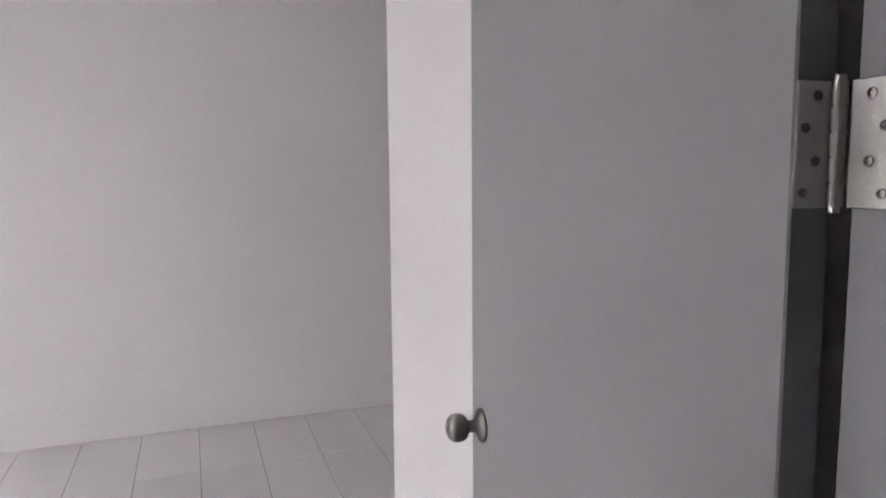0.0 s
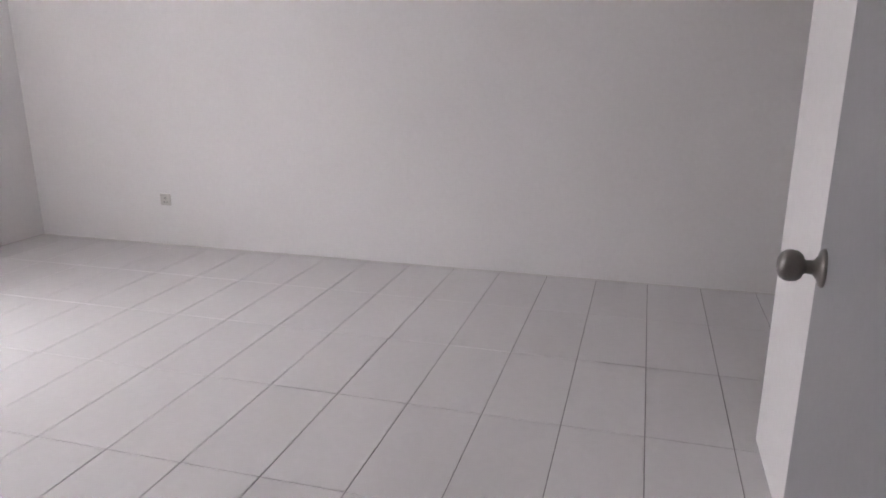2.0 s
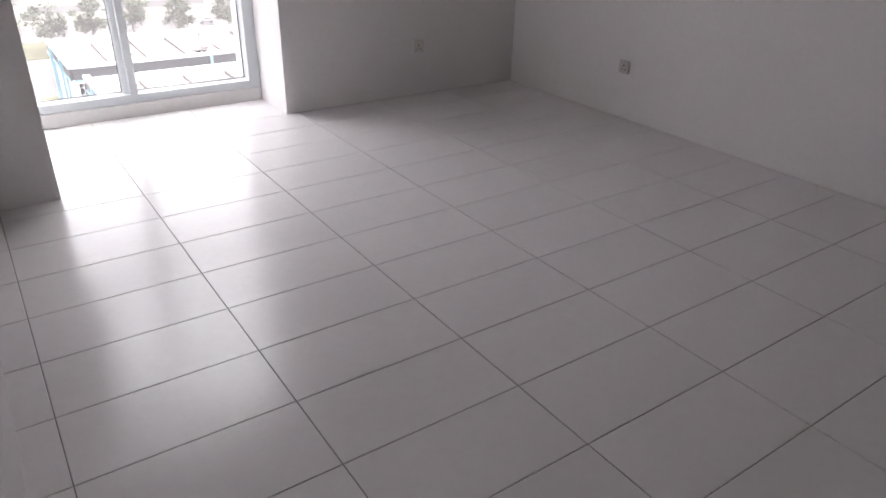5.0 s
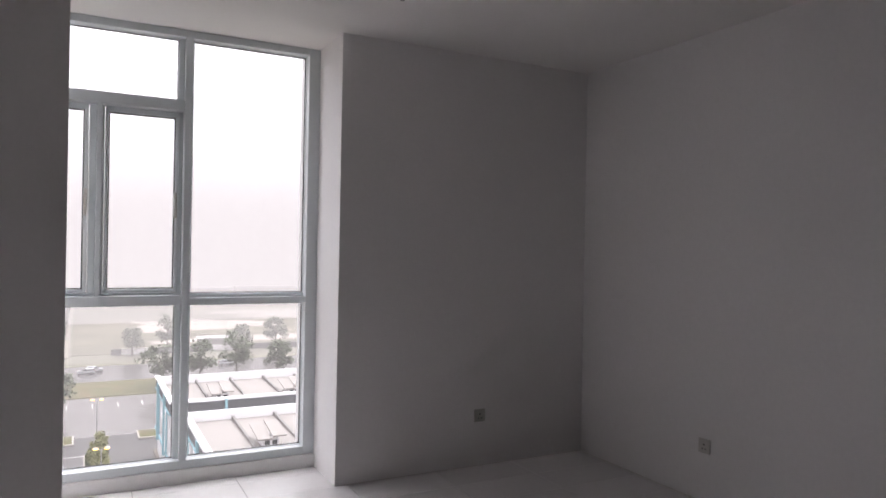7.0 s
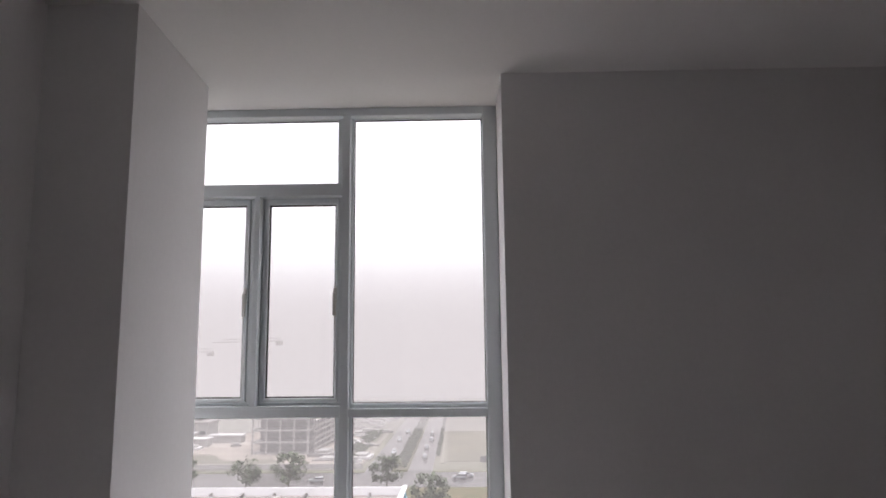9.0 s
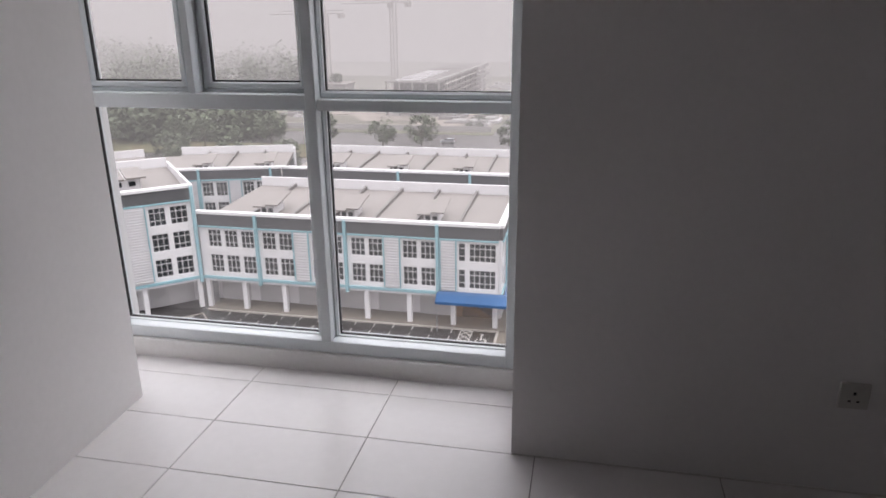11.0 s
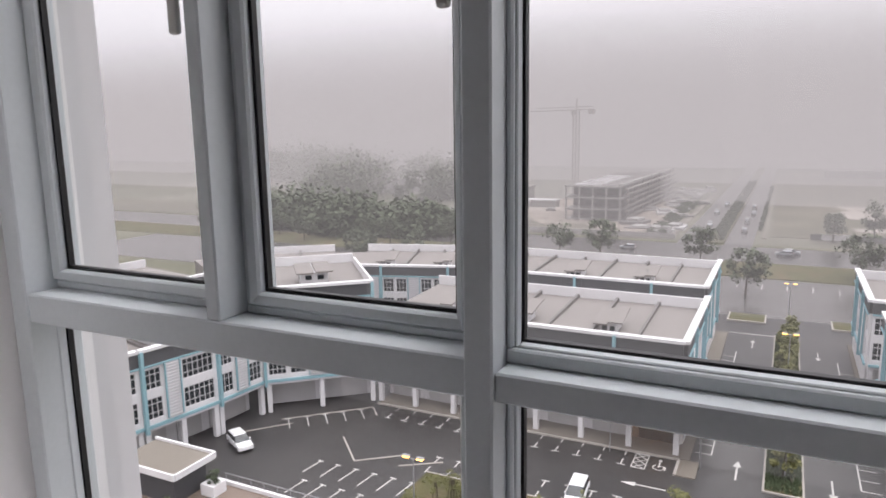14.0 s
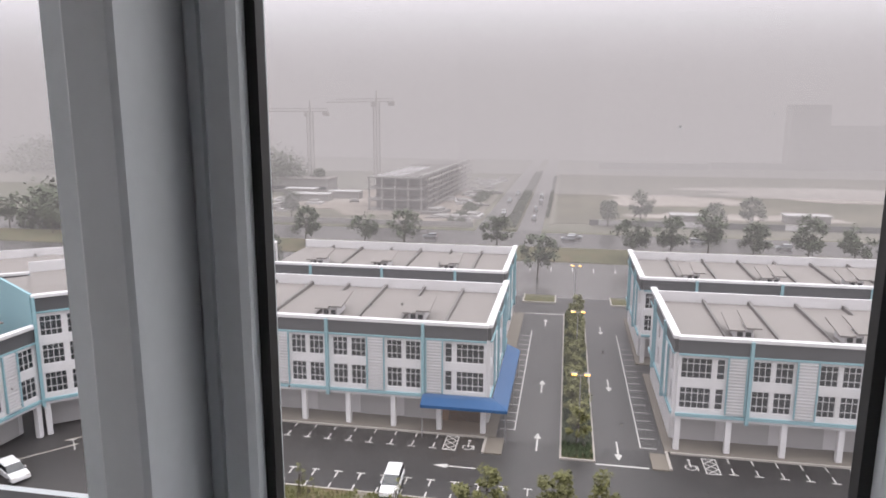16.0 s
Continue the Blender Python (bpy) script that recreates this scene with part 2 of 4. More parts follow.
bar([(XN, gx0, F0, F1, ZB, ZT)])
bar([(gx1, XJ, F0, F1, ZB, ZT)])
bar([(gx0, gx1, F0, F1, gz1, ZT)])
bar([(gx0, gx1, F0, F1, ZB, gz0)])
M0, M1, RY = 0.265, 0.308, GY - 0.035
bar([(M0, M1, F0 - 0.004, F1, gz0, gz1)], "mullion")
bar([(gm0, M0, RY, F1, gz0, gt0)], "rebate")
bar([(gm0, M0, RY, F1, gs0, gz1)], "rebate")
bar([(M1, gm1, RY, F1, gz0, gt0)], "rebate")
bar([(M1, gm1, RY, F1, gt1, gz1)], "rebate")
bar([(M1, gx1, RY, F1, gt1 - 0.022, gt1)], "rebate")
bar([(gx0, M0, F0 + 0.003, F1, gt0, gt1 - 0.006)], "transom")
bar([(gx0, -0.217, 3.516, F1, gt1 - 0.006, 1.173)], "rebate")
bar([(-0.187, M0, 3.516, F1, gt1 - 0.006, 1.173)], "rebate")
bar([(-0.187, -0.174, 3.516, F1, 1.173, 2.29)], "rebate")
bar([(0.239, M0, 3.516, F1, 1.173, 2.29)], "rebate")
bar([(-0.255, -0.217, 3.516, F1, 1.173, 2.29)], "rebate")
bar([(M1, gx1, F0 + 0.003, F1, gt0, gt1 - 0.022)], "transom")
bar([(gx0, M0, F0 + 0.003, F1, 2.29, gs0)], "transom")
bar([(-0.217, -0.187, F0 + 0.002, F1, gt1 - 0.006, 2.29)], "mullion")


def glazing(x0, x1, z0, z1, g=0.008, y=GY, bead=True):
    """A pane with its thin black gasket and, in the fixed lights, an aluminium bead."""
    g0, g1 = y - 0.006, y + 0.006
    part("gasket", boxes((x0, x0 + g, g0, g1, z0, z1), (x1 - g, x1, g0, g1, z0, z1), (x0 + g, x1 - g, g0, g1, z0, z0 + g), (x0 + g, x1 - g, g0, g1, z1 - g, z1)), GASKET, win)
    if bead:
        b0, b1 = y - 0.026, y - 0.0065
        bm = boxes((x0 - 0.002, x0 + 0.004, b0, b1, z0, z1), (x1 - 0.004, x1 + 0.002, b0, b1, z0, z1),
                   (x0 + 0.004, x1 - 0.004, b0, b1, z0 - 0.002, z0 + 0.004), (x0 + 0.004, x1 - 0.004, b0, b1, z1 - 0.004, z1 + 0.002), bevel=0.002)
        part("glazing_bead", bm, ALU, win)
    p = part("pane", boxes((x0 + 0.003, x1 - 0.003, y, y + 0.005, z0 + 0.003, z1 - 0.003)), PANE, win)
    p.visible_shadow = False


glazing(gm1, gx1, gt1, gz1)
glazing(gm1, gx1, gz0, gt0)
glazing(gx0, gm0, gz0, gt0)
glazing(gx0, gm0, gs0, gz1)


def casement(x0, x1, z0, z1, gxa, gxb, gza, gzb):
    s0, s1 = 3.508, F1 - 0.005
    bm = bmesh.new()
    # mitred sash: a sloped face running down to the glass
    loops = []
    for xa, xb, za, zb, y in ((x0, x1, z0, z1, s1), (x0, x1, z0, z1, s0 + 0.002), (x0 + 0.002, x1 - 0.002, z0 + 0.002, z1 - 0.002, s0),
                              (gxa - 0.004, gxb + 0.004, gza - 0.004, gzb + 0.004, s0 + 0.004), (gxa, gxb, gza, gzb, s0 + 0.009), (gxa, gxb, gza, gzb, s1)):
        loops.append([bm.verts.new(p) for p in ((xa, y, za), (xb, y, za), (xb, y, zb), (xa, y, zb))])
    for a, b in zip(loops, loops[1:] + loops[:1]):
        for k in range(4):
            bm.faces.new((a[k], a[(k + 1) % 4], b[(k + 1) % 4], b[k]))
    bmesh.ops.recalc_face_normals(bm, faces=bm.faces)
    sash = part("casement", bm, ALU, win)
    glazing(gxa, gxb, gza, gzb, g=0.007, y=GY + 0.004, bead=False)
    hx, hz = x1 - 0.012, 1.745
    bm = boxes((hx - 0.010, hx + 0.010, s0 - 0.008, s0 + 0.002, hz - 0.045, hz + 0.045), bevel=0.003)
    box(bm, hx - 0.008, hx + 0.008, s0 - 0.022, s0 - 0.008, hz - 0.010, hz + 0.012, bevel=0.003)
    box(bm, hx - 0.011, hx + 0.010, s0 - 0.032, s0 - 0.018, hz - 0.115, hz + 0.014, bevel=0.006, seg=2)
    part("handle", bm, PLASTIC, sash, "white casement handle")


casement(gx0 + 0.002, -0.258, 1.176, 2.287, -0.675, -0.281, 1.196, 2.255)
casement(-0.171, 0.236, 1.176, 2.287, -0.152, 0.222, 1.196, 2.255)

# ---------------------------------------------------------------- door, frame, ironmongery
fr = tagged(new("door_frame"), "grey painted rebated door frame", "door frame", kind="structure")
fx0, fx1 = XL - 0.16, XL + 0.018
for y0, y1, s in ((DY0 - 0.04, DY0, 1), (DY1, DY1 + 0.04, -1)):
    ch = 0.028
    if s < 0:
        bm = prism(bmesh.new(), [(fx0, y0), (fx1 - ch, y0), (fx1, y0 + ch), (fx1, y1), (fx0, y1)], 0, DH + 0.04)
    else:
        bm = boxes((fx0, fx1, y0, y1, 0, DH + 0.04), bevel=0.003)
    stop = (y1, y1 + 0.013) if s > 0 else (y0 - 0.013, y0)
    box(bm, fx0 + 0.025, fx1 - 0.085, *stop, 0, DH, bevel=0.002)
    jamb = part("jamb", bm, FRAMEP, fr)
    if s < 0:
        strike = part("strike_plate", boxes((fx1 - 0.072, fx1 - 0.040, DY1 - 0.0012, DY1 + 0.001, 0.942, 0.998), bevel=0.001), FRAMEP, jamb, "painted strike plate")
        part("latch_hole", boxes((fx1 - 0.067, fx1 - 0.046, DY1 - 0.0022, DY1 + 0.002, 0.955, 0.985)), BLACK, jamb)
        for dz in (0.943, 0.997):
            part("screw", cyl(bmesh.new(), (fx1 - 0.057, DY1 - 0.0045, dz), (fx1 - 0.057, DY1, dz), 0.004), STEEL, jamb)
part("head", boxes((fx0, fx1, DY0, DY1, DH, DH + 0.04), bevel=0.003), FRAMEP, fr)

PIV = pose(XL + 0.027, DY0 + 0.006, 0, 0, 0, 0)
door = tagged(new("door_1"), "grey painted flush door, standing open", "door", kind="structure")
door.matrix_basis = PIV @ pose(0, 0, 0, 0, 0, -4.5)
LW, T0, T1 = 0.829, -0.003, 0.037      # leaf: along x when open, face towards the window at T1
part("leaf", boxes((0.006, LW, T0, T1, 0.008, DH - 0.003), bevel=0.002), DOOR, door)


def round_knob(side):
    y = T1 if side > 0 else T0
    me_m = Matrix.Translation((LW - 0.060, y, 0.975)) @ pose(0, 0, 0, -90 * side)
    bm = lathe(bmesh.new(), [(0.0325, 0), (0.0325, 0.003), (0.030, 0.007), (0.020, 0.010), (0.018, 0.012), (0.0125, 0.016), (0.0115, 0.026), (0.013, 0.030),
                            (0.020, 0.033), (0.0255, 0.040), (0.0272, 0.050), (0.0262, 0.058), (0.021, 0.066), (0.012, 0.070), (0.007, 0.0705), (0.006, 0.069)], 32, me_m)
    part("knob", bm, KNOB, door, "round satin steel knob", smooth=True)


round_knob(1)
round_knob(-1)
for hz in (0.28, 1.479, 1.84):
    h = part("hinge", boxes((0.0035, 0.0065, 0.001, 0.036, hz - 0.05, hz + 0.05), bevel=0.001), STEEL, door, "satin steel butt hinge")
    for k in range(5):
        part("knuckle", cyl(bmesh.new(), (0, 0, hz - 0.05 + 0.02 * k + 0.0008), (0, 0, hz - 0.03 + 0.02 * k - 0.0008), 0.0062, n=16), STEEL, h, smooth=False)
    part("hinge_pin", cyl(bmesh.new(), (0, 0, hz - 0.054), (0, 0, hz + 0.054), 0.0045), STEEL, h)
    for i, dz in enumerate((-0.038, -0.013, 0.013, 0.038)):
        yy = 0.028 if i % 2 == 0 else 0.017
        s = part("screw", lathe(bmesh.new(), [(0.0042, 0), (0.004, 0.0012), (0.002, 0.0016), (0.0015, 0.0008)], 12, Matrix.Translation((0.0038, yy, hz + dz)) @ pose(0, 0, 0, 0, -90)), KNOB, h)
    fl = part("frame_leaf", boxes((fx1 - 0.037, fx1 + 0.002, DY0 - 0.001, DY0 + 0.002, hz - 0.05, hz + 0.05), bevel=0.001), STEEL, fr, "satin steel hinge leaf")
    for i, dz in enumerate((-0.038, -0.013, 0.013, 0.038)):
        xx = fx1 - (0.028 if i % 2 == 0 else 0.016)
        part("screw", lathe(bmesh.new(), [(0.0042, 0), (0.004, 0.0012), (0.002, 0.0016), (0.0015, 0.0008)], 12, Matrix.Translation((xx, DY0 + 0.002, hz + dz)) @ pose(0, 0, 0, -90)), KNOB, fl)


# ---------------------------------------------------------------- sockets and sprinkler
def socket(m):
    s = thing("wall_socket", "square white plastic single wall socket on the plaster", "socket", m, "wall sockets")
    part("plate", boxes((-0.043, 0.043, -0.009, 0, -0.043, 0.043), bevel=0.003), PLASTIC, s)
    part("rocker_switch", boxes((0.012, 0.028, -0.012, -0.009, 0.012, 0.032), bevel=0.001), PLASTIC, s)
    for x0, x1, z0, z1 in ((-0.004, 0.004, 0.004, 0.014), (-0.016, -0.008, -0.020, -0.014), (0.008, 0.016, -0.020, -0.014)):
        part("pin_hole", boxes((x0, x1, -0.0098, -0.008, z0, z1)), BLACK, s)


socket(pose(2.141, YJ, 0.343))
socket(pose(XR, 1.852, 0.334, 0, 0, -90))
socket(pose(XL, 1.57, 0.337, 0, 0, 90))


def sprinkler(m):
    s = thing("ceiling_sprinkler", "small steel fire sprinkler head on the ceiling", "sprinkler", m, "sprinklers")
    part("escutcheon", lathe(bmesh.new(), [(0.012, -0.010), (0.030, -0.006), (0.036, 0)], 24), KNOB, s, smooth=True)
    part("body", lathe(bmesh.new(), [(0.006, -0.034), (0.011, -0.030), (0.011, -0.012), (0.014, -0.008)], 12), KNOB, s)
    for sx in (-1, 1):
        bm = cyl(bmesh.new(), (sx * 0.009, 0, -0.030), (sx * 0.013, 0, -0.045), 0.0025, n=8)
        cyl(bm, (sx * 0.013, 0, -0.045), (sx * 0.003, 0, -0.062), 0.0025, n=8)
        part("arm", bm, KNOB, s)
    part("bulb", cyl(bmesh.new(), (0, 0, -0.034), (0, 0, -0.060), 0.0025, n=8), GASKET, s)
    part("deflector", lathe(bmesh.new(), [(0.014, -0.066), (0.015, -0.064), (0.004, -0.062)], 16), KNOB, s)


sprinkler(pose(1.144, 2.165, H) @ Matrix.Scale(0.82, 4))
junction = thing("ceiling_point", "small dark cable outlet in the ceiling", "cable outlet", pose(1.065, 1.795, H) @ Matrix.Scale(0.8, 4))
part("ring", lathe(bmesh.new(), [(0.016, -0.006), (0.020, -0.004), (0.022, 0)], 20), KNOB, junction)
part("cable_stub", cyl(bmesh.new(), (0, 0, 0), (0.012, 0, -0.022), 0.006, n=8), GASKET, junction)

# ---------------------------------------------------------------- outside: ground, roads, marks
G = -34.5
SOIL = mat("open_ground", (0.105, 0.105, 0.07), 0.95, vary=0.3, scale=0.03, fine=0.6, dark=(0.25, 0.225, 0.19), dark_scale=0.014, dark_amount=0.65, coords="World")
ASPHALT = mat("wet_asphalt", (0.044, 0.041, 0.041), 0.42, vary=0.22, scale=0.12, fine=6, dark=(0.068, 0.063, 0.061), dark_scale=0.05, dark_amount=0.7, coords="World")
GRASS = mat("grass_ground", (0.076, 0.074, 0.032), 0.95, vary=0.35, scale=0.5, fine=7, dark=(0.13, 0.095, 0.055), dark_scale=0.22, dark_amount=0.75, bump=0.6, bump_scale=3, coords="World")
PAVING = mat("concrete_paving", (0.175, 0.155, 0.13), 0.75, vary=0.12, scale=0.4, fine=5, coords="World")
KERB = mat("kerb_concrete", (0.37, 0.345, 0.315), 0.8, vary=0.1, scale=0.8, coords="World")
LINE = mat("road_paint", (0.52, 0.51, 0.49), 0.7, vary=0.14, scale=1.5, fine=14, coords="World")
WHITE = mat("white_render", (0.68, 0.67, 0.68), 0.75, vary=0.05, scale=0.25, fine=3, dark=(0.55, 0.54, 0.53), dark_scale=0.3, dark_amount=0.35, coords="World")
BAND = mat("dark_grey_cladding", (0.085, 0.085, 0.09), 0.6, vary=0.1, scale=0.4, coords="World")
BLUE = mat("pale_blue_paint", (0.25, 0.415, 0.46), 0.7, vary=0.06, scale=0.5, coords="World")
AWNING = mat("royal_blue_canvas", (0.03, 0.095, 0.225), 0.6, vary=0.08, scale=0.5, coords="World")
ROOF = mat("grey_roof_sheet", (0.205, 0.186, 0.175), 0.6, vary=0.09, scale=0.15, fine=2.5, dark=(0.19, 0.175, 0.165), dark_scale=0.12, dark_amount=0.6, coords="World")
RIB = mat("dark_roof_edge", (0.15, 0.14, 0.135), 0.7, vary=0.1, coords="World")
SHUTTER = mat("pale_roller_shutter", (0.46, 0.45, 0.45), 0.6, vary=0.05, scale=0.6, coords="World")
DGLASS = mat("tinted_glazing", (0.030, 0.034, 0.038), 0.08, vary=0.2, scale=0.4, per_object=0.35, spec=0.6)
POOL = mat("pool_water", (0.03, 0.155, 0.25), 0.06, vary=0.10, scale=0.6, fine=4, bump=0.5, bump_scale=2.5, coords="World")
WETROAD = mat("wet_far_road", (0.09, 0.085, 0.084), 0.2, vary=0.15, scale=0.1, fine=2, coords="World")
FIELD = mat("rough_green_field", (0.095, 0.088, 0.058), 0.95, vary=0.3, scale=0.05, fine=0.8, dark=(0.20, 0.175, 0.135), dark_scale=0.03, dark_amount=0.6, coords="World")
DECK = mat("brown_deck_tile", (0.175, 0.135, 0.108), 0.6, vary=0.12, scale=0.5, fine=6, coords="World")
DARKWALL = mat("dark_slatted_wall", (0.06, 0.06, 0.065), 0.7, vary=0.15, scale=2)
BARK = mat("bark", (0.085, 0.07, 0.055), 0.9, vary=0.3, scale=3, fine=20)
LEAF = mat("tree_leaves", (0.060, 0.080, 0.040), 0.7, vary=0.4, scale=0.7, fine=5, per_object=0.15)
LEAFY = mat("young_leaves", (0.14, 0.14, 0.05), 0.7, vary=0.35, scale=1.2, fine=8, per_object=0.15)
CARW = mat("white_car_paint", (0.75, 0.75, 0.76), 0.25, vary=0.02)
CARG = mat("silver_car_paint", (0.42, 0.43, 0.45), 0.3, 0.4, vary=0.03)
TYRE = mat("tyre_rubber", (0.02, 0.02, 0.02), 0.8)
CONC = mat("raw_concrete", (0.30, 0.29, 0.28), 0.85, vary=0.15, scale=0.2, fine=2, coords="World")
CRANE = mat("crane_steel", (0.28, 0.26, 0.24), 0.6, vary=0.1)
POLE = mat("galvanised_pole", (0.35, 0.35, 0.36), 0.5, 0.6, vary=0.08)
LAMP = glow("sodium_lamp", (1.0, 0.50, 0.10), 3.0)
RED = mat("red_panel", (0.35, 0.05, 0.04), 0.5)


def sheet(name, label, category, material, x0, x1, y0, y1, z, t=0.5):
    return tagged(part(name, boxes((x0, x1, y0, y1, z - t, z)), material), label, category, kind="structure")


tagged(part("ground", boxes((-4000, 4000, -300, 4000, G - 3, G - 0.12)), SOIL), "wide open rough ground reaching the misty distance", "ground", kind="structure")
sheet("road_1", "wet dark asphalt car park and street", "road", ASPHALT, -75, 95, 50, 141, G)
sheet("road_2", "wet asphalt main road crossing behind the shops", "road", WETROAD, -600, 600, 196, 221, G - 0.02)
sheet("road_3", "wet asphalt parking area behind the shops", "road", WETROAD, -200, 200, 141, 176, G - 0.01)
avenue = tagged(part("road_4", boxes((-28.5, -20.3, 221, 700, G - 0.5, G - 0.03), (-15.2, -7.4, 221, 700, G - 0.5, G - 0.03)), WETROAD), "wet dual carriageway running into the mist", "road", kind="structure")
sheet("median_strip", "dark planted strip between the carriageways", "median", GRASS, -20.3, -15.2, 224, 700, G + 0.15)
sheet("verge", "grassy verge with trees behind the shops", "grass", GRASS, -600, 600, 177, 196, G + 0.05)
sheet("grass_strip", "patchy green and brown grass strip beside the car park", "grass", GRASS, -31.5, 1.6, 49, 62.4, G + 0.14)
sheet("footpath", "narrow concrete path across the grass", "path", PAVING, -18.9, -17.9, 49, 62.4, G + 0.17, 0.1)
sheet("field", "rough green field beyond the boundary wall", "field", FIELD, -3.0, 600, 243, 520, G + 0.02)
sheet("field", "rough grass round the building site", "field", FIELD, -400, -34, 226, 262, G + 0.02)
sheet("footpath", "pale concrete path beside the avenue", "path", PAVING, -5.4, -4.0, 238, 505, G + 0.1)
sheet("footpath", "pale verge path beside the avenue", "path", PAVING, -33.0, -31.0, 232, 480, G + 0.08)
SAND = mat("pale_sand", (0.33, 0.295, 0.265), 0.95, vary=0.2, scale=0.04, fine=0.4, dark=(0.28, 0.25, 0.21), dark_scale=0.03, dark_amount=0.6, coords="World")


def patch(label, material, cx, cy, rx, ry, seed, z):
    """A flat patch of bare ground with a ragged outline."""
    q = random.Random(seed)
    ring = []
    for k in range(40):
        a = 2 * math.pi * k / 40
        r = 1 + 0.16 * math.sin(3 * a + seed) + 0.1 * math.sin(7 * a + 2 * seed) + q.uniform(-0.06, 0.06)
        ring.append((cx + rx * r * math.cos(a), cy + ry * r * math.sin(a)))
    tagged(part("sand_patch", prism(bmesh.new(), ring, z - 0.3, z), material), label, "bare ground", kind="structure")


patch("pale sandy cleared ground in the field", SAND, 150, 358, 92, 30, 1, G + 0.08)
patch("pale sandy cleared ground in the field", SAND, 45, 318, 30, 22, 2, G + 0.09)
patch("pale sandy cleared ground in the field", SAND, 60, 268, 38, 8, 3, G + 0.1)
patch("churned earth of the building site", mat("churned_earth", (0.24, 0.205, 0.175), 0.95, vary=0.3, scale=0.06, fine=0.7, coords="World"), -70, 300, 36, 60, 4, G + 0.06)
patch("pale concrete yard of the building site", SAND, -105, 292, 22, 9, 5, G + 0.09)

pave = tagged(part("pavement", boxes((-7.8, -5.9, 72.6, 76.4, G - 0.3, G + 0.12), (9.9, 11.6, 72.2, 75.8, G - 0.3, G + 0.12), (-46, -6.9, 76.4, 100, G - 0.3, G + 0.17), (11.6, 95, 76.4, 100, G - 0.3, G + 0.17),
                                     (-46, -6.9, 104, 128, G - 0.3, G + 0.17), (11.0, 95, 104, 128, G - 0.3, G + 0.17)), PAVING),
              "concrete shop arcade pavement", "pavement", kind="structure")
kb = boxes((-46, -7.8, 76.15, 76.4, G - 0.3, G + 0.19), (12.2, 95, 76.15, 76.4, G - 0.3, G + 0.19),
           (-8.1, -7.8, 72.6, 76.4, G - 0.3, G + 0.19), (11.6, 11.9, 72.4, 76.4, G - 0.3, G + 0.19), (-31.5, 1.75, 62.4, 62.6, G - 0.3, G + 0.17))
tagged(part("kerb", kb, KERB), "pale concrete kerbs along the arcade", "kerb", kind="structure")

# the planted island in the street
isl = tagged(part("traffic_island", boxes((0.5, 3.9, 73.0, 129, G - 0.3, G + 0.12)), GRASS), "long planted island in the middle of the street", "island", kind="structure")
part("kerb_edge", boxes((0.3, 0.5, 72.8, 129.2, G - 0.3, G + 0.17), (3.9, 4.1, 72.8, 129.2, G - 0.3, G + 0.17), (0.5, 3.9, 72.8, 73.0, G - 0.3, G + 0.17), (0.5, 3.9, 129, 129.2, G - 0.3, G + 0.17)), KERB, isl)
for n, (x0, x1) in enumerate(((-7.5, -1.5), (9.5, 16.0))):
    bed = tagged(part("planting_bed", boxes((x0, x1, 136.5, 142, G - 0.3, G + 0.2)), GRASS), "kerbed planting bed at the street end", "planting bed", kind="structure")
    part("kerb_edge", boxes((x0 - 0.25, x0, 136.2, 142.2, G - 0.3, G + 0.26), (x1, x1 + 0.25, 136.2, 142.2, G - 0.3, G + 0.26), (x0, x1, 136.2, 136.5, G - 0.3, G + 0.26)), KERB, bed)


def mark(bm, x0, x1, y0, y1):
    box(bm, x0, x1, y0, y1, G, G + 0.012)


def bay_marks(name, xs, y, back, group, front=0.9):
    """T-shaped bay ends: a short bar along the bay mouth and a dashed line into the bay."""
    s = 1 if back > 0 else -1
    bm0 = bmesh.new()
    box(bm0, -0.45, 0.45, -0.08, 0.08, 0, 0.012)
    box(bm0, -0.07, 0.07, s * 0.08, s * 1.3, 0, 0.012)
    box(bm0, -0.07, 0.07, s * 2.3, s * 3.6, 0, 0.012)
    me = mesh_of(name, bm0, LINE)
    for x in xs:
        ob = new(name, me)
        ob.matrix_basis = pose(x, y, G + 0.002)
        tagged(ob, "white painted parking bay mark on wet asphalt", "road marking", group, "structure")


bay_marks("bay_mark", [-13.5 - 2.43 * k for k in range(0, 13)], 72.9, 1, "bays by the arcade")
bay_marks("bay_mark", [-2.64 - 2.43 * k for k in range(0, 13)], 66.1, -1, "bays by the grass")
bay_marks("bay_mark", [18.0 + 2.43 * k for k in range(0, 14)], 72.7, 1, "bays by the second arcade")
bay_marks("bay_mark", [16 + 2.43 * k for k in range(0, 14)], 62.0, -1, "bays on the second side")


def arrow(x, y, turn, n=4.5):
    bm = boxes((-0.09, 0.09, -n / 2, n / 2 - 1.2, 0, 0.012))
    v = [bm.verts.new(p) for p in ((-0.45, n / 2 - 1.5, 0.012), (0.45, n / 2 - 1.5, 0.012), (0, n / 2, 0.012))]
    bm.faces.new(v)
    ob = part("road_arrow", bm, LINE, m=pose(x, y, G + 0.002, 0, 0, turn))
    tagged(ob, "white painted direction arrow on wet asphalt", "road marking", "road arrows", "structure")


